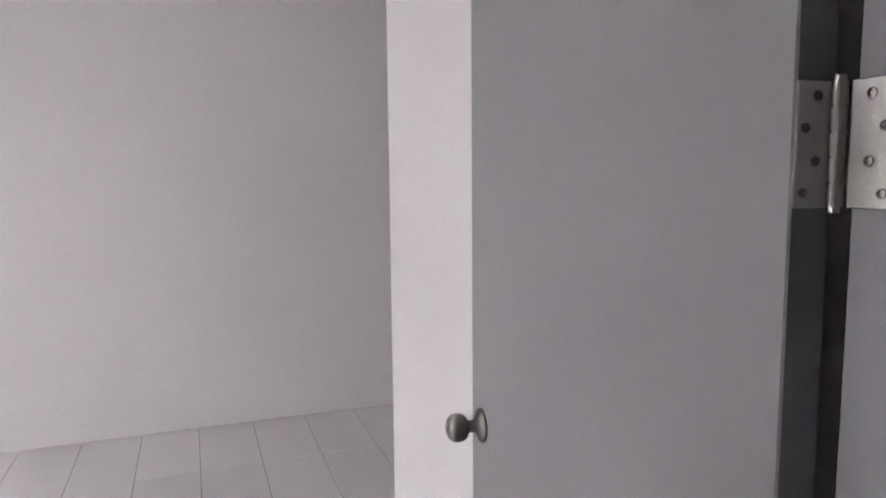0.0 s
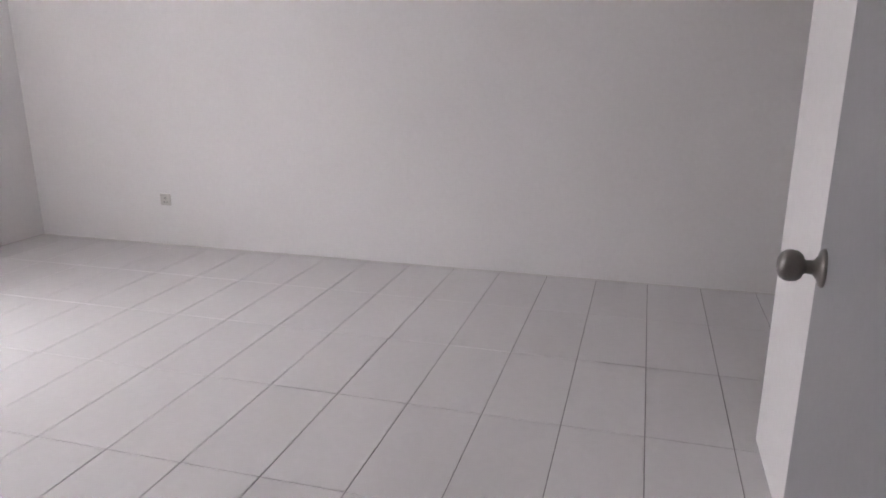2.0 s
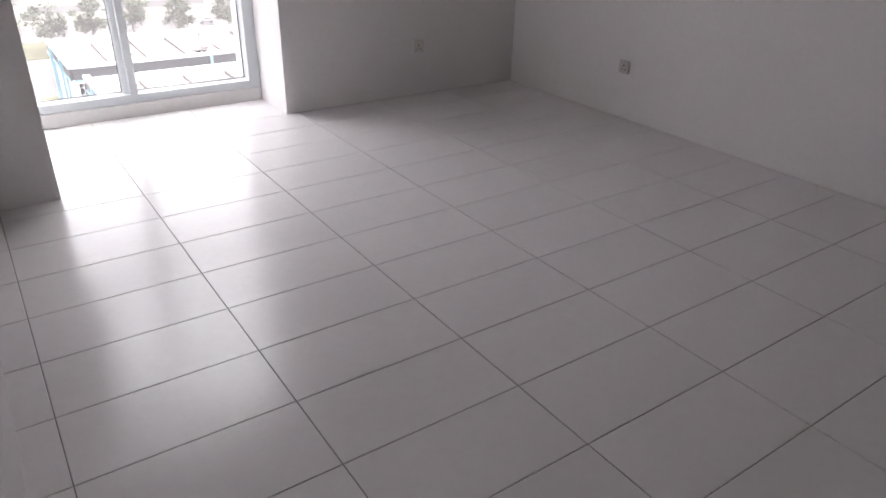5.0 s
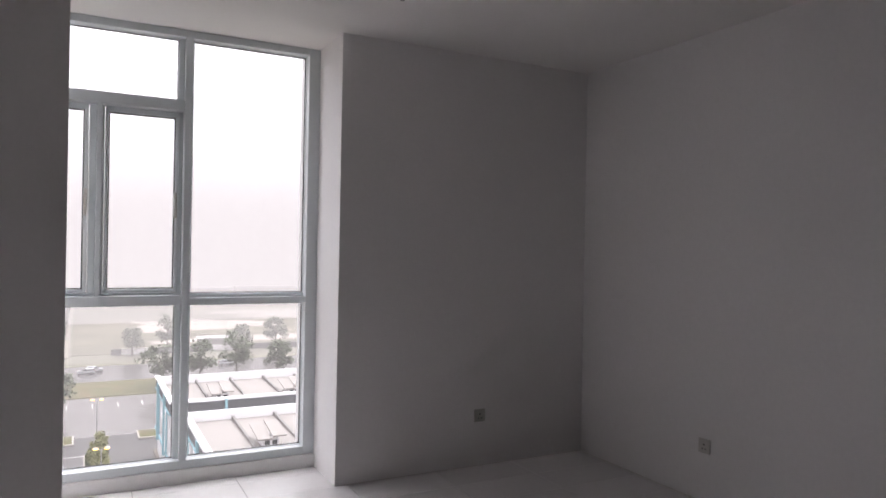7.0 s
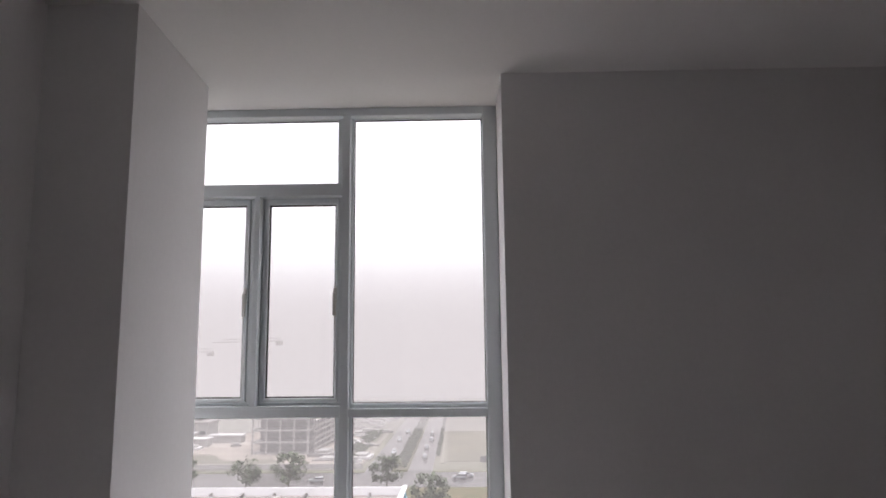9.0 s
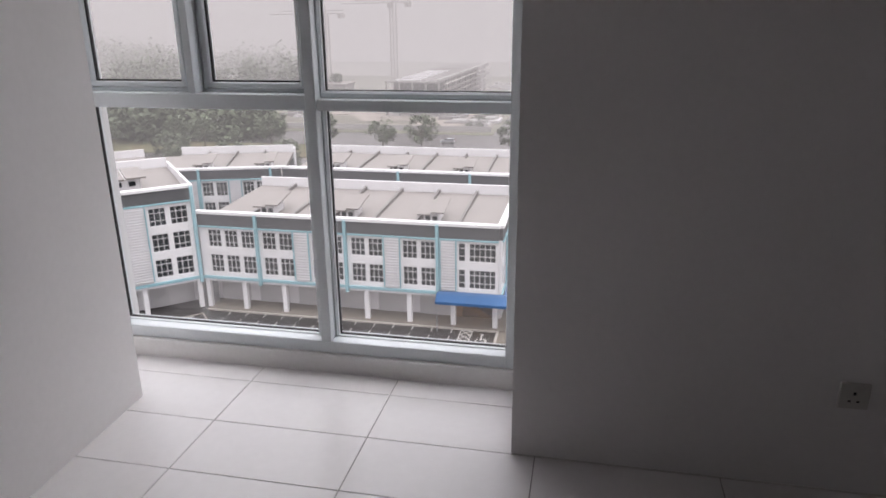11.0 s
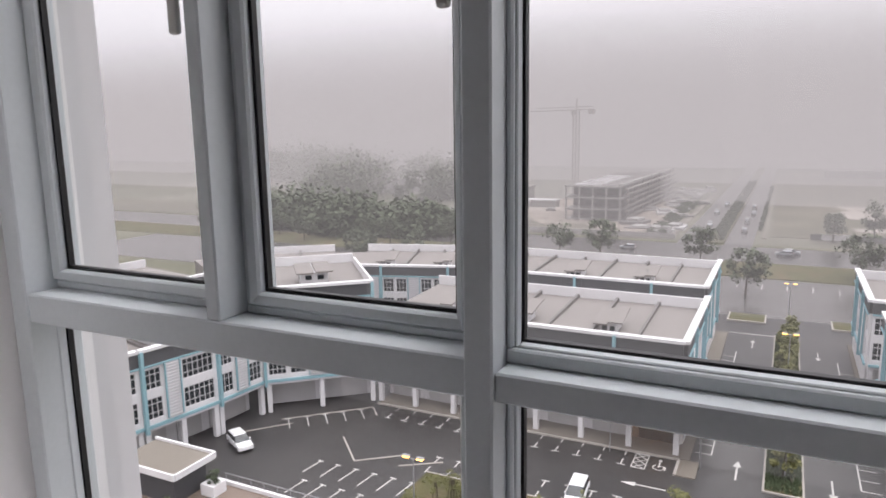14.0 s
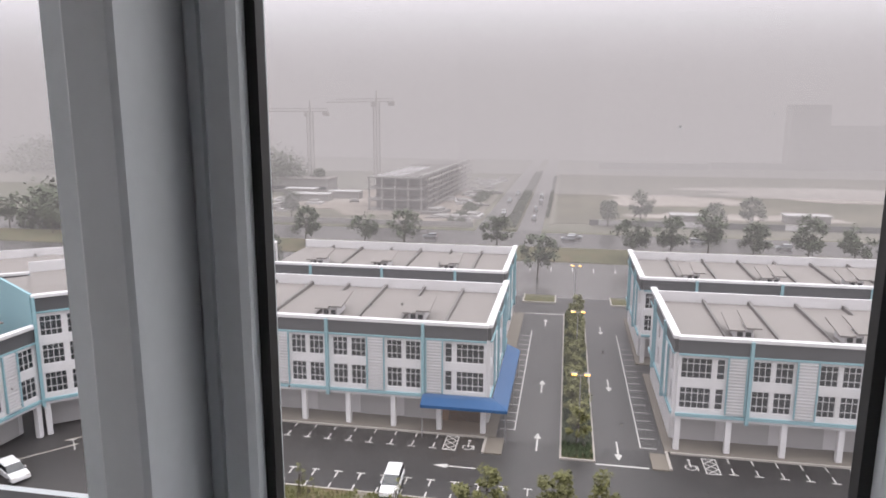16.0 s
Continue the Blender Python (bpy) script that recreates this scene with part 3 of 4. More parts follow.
for x, y, tr in ((-2.2, 76.5, 0), (-2.3, 93, 0), (-2.8, 123, 0), (6.6, 75.8, 180), (6.6, 95, 180), (6.6, 120, 180), (-10.5, 69.2, 90), (15.5, 67.0, 90)):
    arrow(x, y, tr)
bm = bmesh.new()
mark(bm, 4.1, 9.6, 72.35, 72.6)
mark(bm, -6.8, 0.3, 128.6, 128.9)
for k in range(16):
    mark(bm, -6.6, -5.0, 79.0 + 2.4 * k, 79.12 + 2.4 * k)
    mark(bm, 9.2, 10.9, 77.0 + 2.4 * k, 77.12 + 2.4 * k)
mark(bm, -5.0, -4.85, 79, 118)
mark(bm, 9.05, 9.2, 77, 118)
for k in range(14):
    mark(bm, -33 + 5 * k, -32.85 + 5 * k, 165, 170)
tagged(part("street_lines", bm, LINE), "white painted kerbside bay lines and stop lines", "road marking", kind="structure")


def hatch(x, y):
    bm = boxes((x - 0.75, x - 0.63, y, y + 3.4, G, G + 0.014), (x + 0.63, x + 0.75, y, y + 3.4, G, G + 0.014), (x - 0.63, x + 0.63, y, y + 0.12, G, G + 0.014), (x - 0.63, x + 0.63, y + 3.28, y + 3.4, G, G + 0.014))
    for k in range(3):
        for s in (-1, 1):
            r = bmesh.ops.create_cube(bm, size=1)
            bmesh.ops.transform(bm, matrix=pose(x, y + 0.6 + 1.1 * k, G + 0.008, 0, 0, 42 * s) @ Matrix.Diagonal((1.7, 0.12, 0.01, 1)), verts=r["verts"])
    tagged(part("hatched_bay", bm, LINE), "white cross-hatched strip beside the accessible bay", "road marking", "hatched strips", "structure")


def accessible(x, y):
    bm = bmesh.new()
    for k in range(14):
        a = 2 * math.pi * k / 18 + 2.4
        r = bmesh.ops.create_cube(bm, size=1)
        bmesh.ops.transform(bm, matrix=pose(x + 0.55 * math.cos(a), y + 0.7 + 0.55 * math.sin(a), G + 0.008, 0, 0, math.degrees(a)) @ Matrix.Diagonal((0.13, 0.22, 0.01, 1)), verts=r["verts"])
    box(bm, x - 0.08, x + 0.08, y + 0.8, y + 2.0, G, G + 0.013)
    box(bm, x + 0.08, x + 0.7, y + 1.0, y + 1.15, G, G + 0.013)
    box(bm, x + 0.6, x + 0.75, y + 0.2, y + 1.0, G, G + 0.013)
    bmesh.ops.create_cone(bm, cap_ends=True, segments=12, radius1=0.2, radius2=0.2, depth=0.012, matrix=pose(x, y + 2.3, G + 0.007))
    tagged(part("accessible_bay_sign", bm, LINE), "white wheelchair sign painted on a bay", "road marking", "accessible bays", "structure")


hatch(-11.7, 72.7)
accessible(-9.7, 73.0)
hatch(16.0, 72.4)
accessible(13.9, 72.8)
# angled bays at the far corner of the car park
bm = bmesh.new()
for p, q in (((-44.5, 66), (-40, 61.5)), ((-40, 61.5), (-35.5, 65)), ((-35, 62.5), (-31, 65.2)), ((-54.5, 67), (-46, 75)), ((-56.5, 62), (-52.5, 66.6)), ((-46, 75), (-44.2, 73))):
    d = Vector(q) - Vector(p)
    r = bmesh.ops.create_cube(bm, size=1)
    bmesh.ops.transform(bm, matrix=pose((p[0] + q[0]) / 2, (p[1] + q[1]) / 2, G + 0.03, 0, 0, math.degrees(math.atan2(d.y, d.x))) @ Matrix.Diagonal((d.length, 0.2, 0.06, 1)), verts=r["verts"])
tagged(part("corner_kerbs", bm, KERB), "pale angled kerb lines at the car park corner", "kerb", kind="structure")
bm0 = bmesh.new()
box(bm0, -0.07, 0.07, -1.4, 1.4, 0, 0.012)
box(bm0, -0.4, 0.4, 1.4, 1.56, 0, 0.012)
me = mesh_of("bay_mark", bm0, LINE)
for k in range(6):
    for row in range(2):
        ob = new("bay_mark", me)
        ob.matrix_basis = pose(-43.5 + 2.3 * k + row * 1.0, 58.5 - 4.2 * row + 0.0 * k, G + 0.002, 0, 0, -6)
        tagged(ob, "white painted parking bay mark on wet asphalt", "road marking", "bays in the corner", "structure")
for k in range(5):
    ob = new("bay_mark", me)
    ob.matrix_basis = pose(-52.8 + 1.7 * k, 66.3 + 1.55 * k, G + 0.002, 0, 0, 42)
    tagged(ob, "white painted parking bay mark on wet asphalt", "road marking", "bays under the curved shops", "structure")

# ---------------------------------------------------------------- shop buildings
WIN_ME = {}


def window_meshes(w, h):
    key = (round(w, 2), round(h, 2))
    if key not in WIN_ME:
        cols = max(1, round(w / 0.62))
        bm = boxes((0, w, 0.06, 0.14, 0, 0.07), (0, w, 0.06, 0.14, h - 0.07, h), (0, 0.07, 0.06, 0.14, 0.07, h - 0.07), (w - 0.07, w, 0.06, 0.14, 0.07, h - 0.07))
        for k in range(1, cols):
            box(bm, w * k / cols - 0.03, w * k / cols + 0.03, 0.07, 0.13, 0.07, h - 0.07)
        for z in (0.30, 0.72):
            box(bm, 0.07, w - 0.07, 0.075, 0.125, h * z - 0.03, h * z + 0.03)
        fr_me = mesh_of("window", bm, WHITE)
        WIN_ME[key] = (fr_me, mesh_of("pane", boxes((0.02, w - 0.02, 0.15, 0.19, 0.02, h - 0.02)), DGLASS))
    return WIN_ME[key]


def facade(b, m, length, bays, floors, top, arcade=True):
    """bays: rows of (kind, from, to): w window, l louvre panel, p blue fin. floors: (sill, head) heights."""
    lo = 4.45
    wins = [(a, c) for k, a, c in bays if k == "w"]
    zs = [lo] + [z for f in floors for z in f] + [top - 1.9]
    items = [(0, length, 0, 0.3, zs[i], zs[i + 1]) for i in range(0, len(zs), 2)]
    for z0, z1 in floors:
        x = 0
        for a, c in sorted(wins):
            if a > x:
                items.append((x, a, 0, 0.3, z0, z1))
            x = c
        items.append((x, length, 0, 0.3, z0, z1))
    part("front_wall", boxes(*items), WHITE, b, m=m)
    part("parapet", boxes((0, length, -0.12, 0.3, top - 1.9, top - 0.35)), BAND, b, "dark grey parapet band", m=m)
    part("coping", boxes((-0.15, length + 0.15, -0.3, 0.5, top - 0.35, top)), WHITE, b, m=m)
    part("band_trim", boxes((0, length, -0.27, 0, top - 2.1, top - 1.9)), BLUE, b, "pale blue strip under the parapet", m=m)
    part("slab_edge", boxes((0, length, -0.22, 0.0, lo - 0.25, lo + 0.1)), BLUE, b, "pale blue slab edge", m=m)
    part("soffit", boxes((0, length, 0, 3.0, lo - 0.6, lo)), WHITE, b, m=m)
    for a, c in wins:
        for z0, z1 in floors:
            fr_me, pn = window_meshes(c - a, z1 - z0)
            w = shared("window", fr_me, b, m @ pose(a, 0, z0))
            shared("pane", pn, w, Matrix())
    for k, a, c in bays:
        if k == "l":
            z0, z1 = lo + 0.35, floors[-1][1] + 0.25
            fr_ob = part("louvre_panel", boxes((a, c, -0.12, 0, z0, z1)), WHITE, b, m=m)
            bm = bmesh.new()
            nn = int((z1 - z0) / 0.34)
            for i in range(nn):
                zc = z0 + (i + 0.5) * (z1 - z0) / nn
                box(bm, a + 0.1, c - 0.1, -0.34, -0.13, zc - 0.035, zc + 0.035)
            part("slats", bm, WHITE, fr_ob)
            part("louvre_frame", boxes((a - 0.08, a + 0.06, -0.36, -0.121, z0, z1), (c - 0.06, c + 0.08, -0.36, -0.121, z0, z1)), BLUE, fr_ob, "pale blue frame")
        if k == "p":
            part("fin", boxes((a, c, -0.5, -0.001, lo - 0.7, top - 0.2)), BLUE, b, "pale blue upright fin", m=m)
    if arcade:
        part("shop_wall", boxes((0, length, 3.0, 3.3, 0.1, lo - 0.6)), WHITE, b, m=m)
        k = max(1, round(length / 5.8))
        st = length / k
        for i in range(k):
            part("roller_shutter", boxes((i * st + 0.7, (i + 1) * st - 0.7, 2.85, 2.999, 0.15, 3.2)), SHUTTER, b, m=m)
        for i in range(k + 1):
            x = min(max(i * st, 0.35), length - 0.35)
            part("column", boxes((x - 0.3, x + 0.3, 0.05, 0.65, 0.1, lo - 0.6), bevel=0.03), WHITE, b, m=m)


def roof(b, length, depth, top, step=5.8, m=Matrix(), dormers=True):
    zr, back = top - 1.55, depth - 3.6
    bm = bmesh.new()
    n = max(1, round(length / step))
    for i in range(n):
        x0, x1 = length * i / n, length * (i + 1) / n
        v = [bm.verts.new(p) for p in ((x0, 0.3, zr), (x1, 0.3, zr), (x1, back, zr + 0.5), (x0, back, zr + 0.5), (x0, 0.3, zr - 0.3), (x1, 0.3, zr - 0.3), (x1, back, zr - 0.3), (x0, back, zr - 0.3))]
        for f in ((0, 1, 2, 3), (4, 7, 6, 5), (0, 4, 5, 1), (1, 5, 6, 2), (2, 6, 7, 3), (3, 7, 4, 0)):
            bm.faces.new([v[k] for k in f])
    part("roof", bm, ROOF, b, m=m)
    part("rear_parapet", boxes((0, length, back, back + 0.3, zr - 0.3, top + 0.3), (0, length, back + 0.3, depth, 0.2, top - 0.6)), WHITE, b, m=m)
    for i in range(1, n):
        x = length * i / n
        bm = bmesh.new()
        v = [bm.verts.new(p) for p in ((x - 0.16, 0.5, zr), (x + 0.16, 0.5, zr), (x + 0.16, back, zr + 0.45), (x - 0.16, back, zr + 0.45),
                                       (x - 0.16, 0.5, zr + 0.25), (x + 0.16, 0.5, zr + 0.25), (x + 0.16, back, zr + 1.0), (x - 0.16, back, zr + 1.0))]
        for f in ((0, 1, 5, 4), (1, 2, 6, 5), (2, 3, 7, 6), (3, 0, 4, 7), (4, 5, 6, 7)):
            bm.faces.new([v[k] for k in f])
        part("roof_rib", bm, RIB, b, m=m)
        if dormers and i % 2 == 1:
            xd = x + 1.9
            dm = part("dormer", boxes((xd - 0.95, xd + 0.95, 4.6, 7.6, zr - 0.2, zr + 1.15)), WHITE, b, m=m)
            for xa, xb, lift in ((xd - 1.7, xd - 0.05, 1.15), (xd + 0.05, xd + 1.7, 1.45)):
                bm = bmesh.new()
                v = [bm.verts.new(p) for p in ((xa, 4.0, zr + lift), (xb, 4.0, zr + lift), (xb, 8.8, zr + lift + 0.75), (xa, 8.8, zr + lift + 0.75),
                                               (xa, 4.0, zr + lift + 0.16), (xb, 4.0, zr + lift + 0.16), (xb, 8.8, zr + lift + 0.91), (xa, 8.8, zr + lift + 0.91))]
                for f in ((0, 1, 5, 4), (1, 2, 6, 5), (2, 3, 7, 6), (3, 0, 4, 7), (4, 5, 6, 7), (3, 2, 1, 0)):
                    bm.faces.new([v[k] for k in f])
                part("dormer_roof", bm, ROOF, dm)
            for x0, x1 in ((xd - 0.75, xd - 0.15), (xd + 0.15, xd + 0.75)):
                part("vent", boxes((x0, x1, 4.56, 4.599, zr + 0.4, zr + 0.95)), DGLASS, dm)


FL = ((5.1, 7.5), (8.5, 10.8))


def pattern(length):
    """The bay rhythm from the corner: wide and narrow window, louvres, then pairs between blue fins."""
    rows = [("w", 0.3, 3.5), ("w", 3.95, 4.8), ("l", 5.05, 6.95), ("p", 7.1, 7.45)]
    x = 7.6
    while x < length - 11.5:
        rows += [("w", x, x + 1.8), ("w", x + 2.2, x + 4.0), ("l", x + 4.3, x + 6.3), ("w", x + 6.5, x + 8.3), ("w", x + 8.7, x + 10.5), ("p", x + 10.95, x + 11.3)]
        x += 11.6
    while x < length - 2.2:
        rows += [("w", x, x + 1.8)]
        x += 2.25
    return rows


def mirrored(rows, length):
    return [(k, length - c, length - a) for k, a, c in rows]


SIDE = [("w", 1.0, 2.4), ("l", 3.4, 5.2), ("p", 6.0, 6.4), ("w", 8.0, 9.8), ("w", 12, 13.8), ("p", 15.5, 15.9)]


def shop_row(label, x0, x1, y, corner, m=None):
    b = thing("shop_row", label, "building", pose(x0, y, G), "shop rows")
    ln = x1 - x0
    pat = pattern(ln)
    facade(b, Matrix(), ln, mirrored(pat, ln) if corner > 0 else pat, FL, 13.2)
    roof(b, ln, 22, 13.2)
    # the end wall on the street
    if corner > 0:
        facade(b, pose(ln + 0.32, 0.31, 0, 0, 0, 90), 21.6, SIDE, FL, 13.15, arcade=False)
        part("end_wall", boxes((ln - 0.35, ln + 0.02, 3.3, 21.9, 0.1, 11.4)), WHITE, b)
    else:
        facade(b, pose(-0.32, 21.9, 0, 0, 0, -90), 21.6, mirrored(SIDE, 21.6), FL, 13.15, arcade=False)
        part("end_wall", boxes((-0.02, 0.35, 3.3, 21.9, 0.1, 11.4)), WHITE, b)
    return b


row_a = shop_row("white three-storey shop row with pale blue fins", -46.4, -8.1, 77, 1)
row_b = shop_row("white three-storey shop row across the street", 12.5, 80, 77, -1)
tagged(copy_thing(row_a, pose(-47.2, 104.6, G)), "white three-storey shop row behind the first")
tagged(copy_thing(row_b, pose(11.6, 104.6, G)), "white three-storey shop row behind, across the street")

# corner tower and curved wing
P2, P3 = Vector((-57.2, 67.6)), Vector((-46.7, 76.9))
d = P3 - P2
tower = thing("corner_block", "taller white four-storey corner block with pale blue side", "building", pose(P2.x, P2.y, G, 0, 0, math.degrees(math.atan2(d.y, d.x))))
tl = d.length
facade(tower, Matrix(), tl, [("w", 0.4, 2.6), ("w", 3.1, 5.1), ("l", 5.5, 8.3), ("w", 8.7, 10.7), ("w", 11.2, 13.3), ("p", -0.15, 0.2), ("p", tl - 0.3, tl + 0.1)], FL + ((11.8, 14.1),), 16.6)
roof(tower, tl, 22, 16.6, step=20, dormers=False)
part("side_wall", boxes((0, 18, 0, 0.3, 4.0, 16.7)), BLUE, tower, "pale blue side wall", m=pose(0, 0.2, 0, 0, 0, 105.2))
part("side_roof", prism(bmesh.new(), [(0, 0.3), (0, 18), (-4.6, 17.4)], 4.0, 15.2), ROOF, tower)
part("side_wall", boxes((tl, tl + 0.3, 0.2, 18, 4.0, 16.4)), WHITE, tower)
dm = part("dormer", boxes((tl / 2 - 1.8, tl / 2 + 1.8, 4, 10, 14.5, 17.2)), WHITE, tower)
part("dormer_roof", boxes((tl / 2 - 2.4, tl / 2 - 0.1, 3.2, 10.5, 17.2, 17.4), (tl / 2 + 0.1, tl / 2 + 2.4, 3.2, 10.5, 17.3, 17.5)), ROOF, dm)
part("vent", boxes((tl / 2 - 1.2, tl / 2 - 0.4, 3.96, 4, 16.3, 16.9)), DGLASS, dm)
part("vent", boxes((tl / 2 + 0.4, tl / 2 + 1.2, 3.96, 4, 16.3, 16.9)), DGLASS, dm)
for (ax, ay), (bx, by) in (((-57.9, 60.2), (-57.3, 67.4)), ((-59.6, 51.0), (-57.9, 60.1)), ((-62.5, 40), (-59.7, 50.9))):
    d = Vector((bx - ax, by - ay))
    w = thing("curved_wing", "white three-storey section of the curved shop wing", "building", pose(ax, ay, G, 0, 0, math.degrees(math.atan2(d.y, d.x))), "curved wing sections")
    ln = d.length
    facade(w, Matrix(), ln, [("w", 0.4, 2.3), ("l", 2.7, 4.5), ("w", 4.9, ln - 0.4), ("p", -0.1, 0.25)], FL, 13.2)
    roof(w, ln, 22, 13.2, step=3.6)
wing_back = thing("shop_row", "white shop row behind the corner block", "building", pose(-88, 36, G, 0, 0, 84), "shop rows")
facade(wing_back, Matrix(), 50, [], FL, 13.2, arcade=False)
roof(wing_back, 50, 22, 13.2)

# the rear row bends round the corner
for (ax, ay), (bx, by) in (((-83.5, 86.5), (-67.3, 98.4)), ((-67, 98.6), (-47.5, 104.6))):
    d = Vector((bx - ax, by - ay))
    w = thing("shop_row", "white three-storey rear row bending round the corner", "building", pose(ax, ay, G, 0, 0, math.degrees(math.atan2(d.y, d.x))), "shop rows")
    facade(w, Matrix(), d.length, pattern(d.length), FL, 13.2)
    roof(w, d.length, 22, 13.2)
    part("roof_wedge", prism(bmesh.new(), [(0, 0.4), (0, 18.4), (-6.2, 17.2)], 4.0, 11.9), ROOF, w)

# blue awning round the shop corner
aw = thing("awning", "royal blue canvas awning round the shop corner", "awning", pose(0, 0, G))
bm = bmesh.new()
for pts in (((-15.4, 76.7, 4.75), (-7.4, 76.7, 4.75), (-5.6, 75.2, 3.95), (-15.4, 75.2, 3.95)), ((-7.35, 76.7, 4.75), (-7.35, 96, 4.75), (-5.6, 96, 3.95), (-5.6, 75.2, 3.95))):
    up = [bm.verts.new(p) for p in pts]
    dn = [bm.verts.new((p[0], p[1], p[2] - 0.08)) for p in pts]
    bm.faces.new(list(reversed(up)))
    bm.faces.new(dn)
    for i in range(4):
        bm.faces.new((up[i], up[(i + 1) % 4], dn[(i + 1) % 4], dn[i]))
part("canopy", bm, AWNING, aw)
part("valance", boxes((-15.4, -5.6, 75.14, 75.2, 3.6, 3.95), (-5.6, -5.54, 75.2, 96, 3.6, 3.95)), AWNING, aw)
for x, y in ((-15.2, 75.3), (-5.75, 75.3), (-5.75, 86), (-5.75, 95.8)):
    part("post", cyl(bmesh.new(), (x, y, 0), (x, y, 3.85), 0.06), POLE, aw)
sh = thing("lamp_display", "warm lit lamp display under the awning", "display", pose(-11.2, 79.85, G + 0.17))
part("backing", boxes((-2.6, 2.6, 0, 0.14, 0, 2.9)), mat("warm_timber", (0.22, 0.13, 0.07), 0.6), sh)
for k in range(6):
    part("pendant_lamp", lathe(bmesh.new(), [(0.04, 0), (0.12, 0.06), (0.12, 0.14), (0.03, 0.2)], 10, Matrix.Translation((-2 + 0.8 * k, -0.5, 2.3 - 0.25 * (k % 2)))), LAMP, sh)

# ---------------------------------------------------------------- pool deck of the camera's own building
DZ = -31.0
deck = tagged(part("pool_deck", boxes((-75, -41.9, 20, 46.9, DZ - 3.6, DZ), (-41.9, -22, 42.8, 46.9, DZ - 3.6, DZ), (-41.9, -22, 20, 37.2, DZ - 3.6, DZ), (-22, -3.5, 20, 46.6, DZ - 3.6, DZ)), DECK), "brown tiled pool deck", "deck", kind="structure")
pool = tagged(part("swimming_pool", boxes((-41.2, -22.8, 37.9, 42.2, DZ - 1.2, DZ - 0.08)), POOL), "bright blue swimming pool", "pool", kind="structure")
part("coping", boxes((-41.9, -41.2, 37.2, 42.8, DZ - 1.2, DZ + 0.03), (-22.8, -22, 37.2, 42.8, DZ - 1.2, DZ + 0.03), (-41.2, -22.8, 37.2, 37.9, DZ - 1.2, DZ + 0.03), (-41.2, -22.8, 42.2, 42.8, DZ - 1.2, DZ + 0.03)), WHITE, pool)
rail = thing("deck_parapet", "white deck parapet with a thin glass rail", "parapet", pose(0, 0, DZ))
part("wall", boxes((-46, -16.5, 46.9, 47.2, -3.5, 0.35)), WHITE, rail)
part("wall", boxes((-18.5, -4.0, 45.3, 45.9, -3.5, 1.2)), WHITE, rail)
part("top_rail", boxes((-44.5, -19, 47.0, 47.06, 1.05, 1.12)), POLE, rail)
for k in range(18):
    part("baluster", cyl(bmesh.new(), (-44.4 + 1.5 * k, 47.03, 0.35), (-44.4 + 1.5 * k, 47.03, 1.06), 0.03, n=8), POLE, rail)
hut = thing("pool_pavilion", "dark walled pavilion with a white flat roof", "pavilion", pose(-48.9, 44.3, DZ))
part("wall", boxes((-3.5, 3.0, -2.0, 1.8, 0, 2.7)), DARKWALL, hut)
part("roof", boxes((-3.9, 3.6, -2.5, 2.3, 2.7, 2.95)), PAVING, hut)
part("fascia", boxes((-4.0, 3.7, -2.6, -2.4, 2.6, 3.2), (-4.0, 3.7, 2.3, 2.5, 2.6, 3.2), (3.6, 3.8, -2.4, 2.3, 2.6, 3.2)), WHITE, hut)
perg = thing("pergola", "black steel pergola frame on the deck", "pergola", pose(-13.4, 40.7, DZ))
for sx in (-2.6, 2.6):
    for sy in (-2.6, 2.4):
        part("post", boxes((sx - 0.09, sx + 0.09, sy - 0.09, sy + 0.09, 0, 2.7)), GASKET, perg)
for k in range(5):
    part("beam", boxes((-2.7 + 1.3 * k, -2.58 + 1.3 * k, -2.7, 2.5, 2.7, 2.85)), GASKET, perg)
for k in range(12):
    part("slat", boxes((-2.7, 2.65, -2.6 + 0.45 * k, -2.53 + 0.45 * k, 2.85, 2.95)), GASKET, perg)
yard = sheet("deck_paving", "dark grey paving under the pergola", "paving", mat("dark_paving", (0.035, 0.034, 0.034), 0.5, vary=0.15, scale=0.8, coords="World"), -19.5, -4.2, 36, 46.5, DZ + 0.02, 0.1)

# white fin of the own tower beside the window
tagged(part("tower_fin", boxes((-2.2, FIN_X, 3.64, FIN_Y, -34, 14)), WHITE), "white rendered fin wall of the tower outside", "wall", kind="structure")
tagged(part("tower_wall", boxes((FIN_X, XN, 3.62, 3.66, -34, 14), (XJ, 9, 3.62, 3.9, -34, 14), (XN, XJ, 3.60, 3.66, -34, -0.06), (XN, XJ, 3.62, 3.66, H, 14)), WHITE), "white rendered outer wall of the tower", "wall", kind="structure")


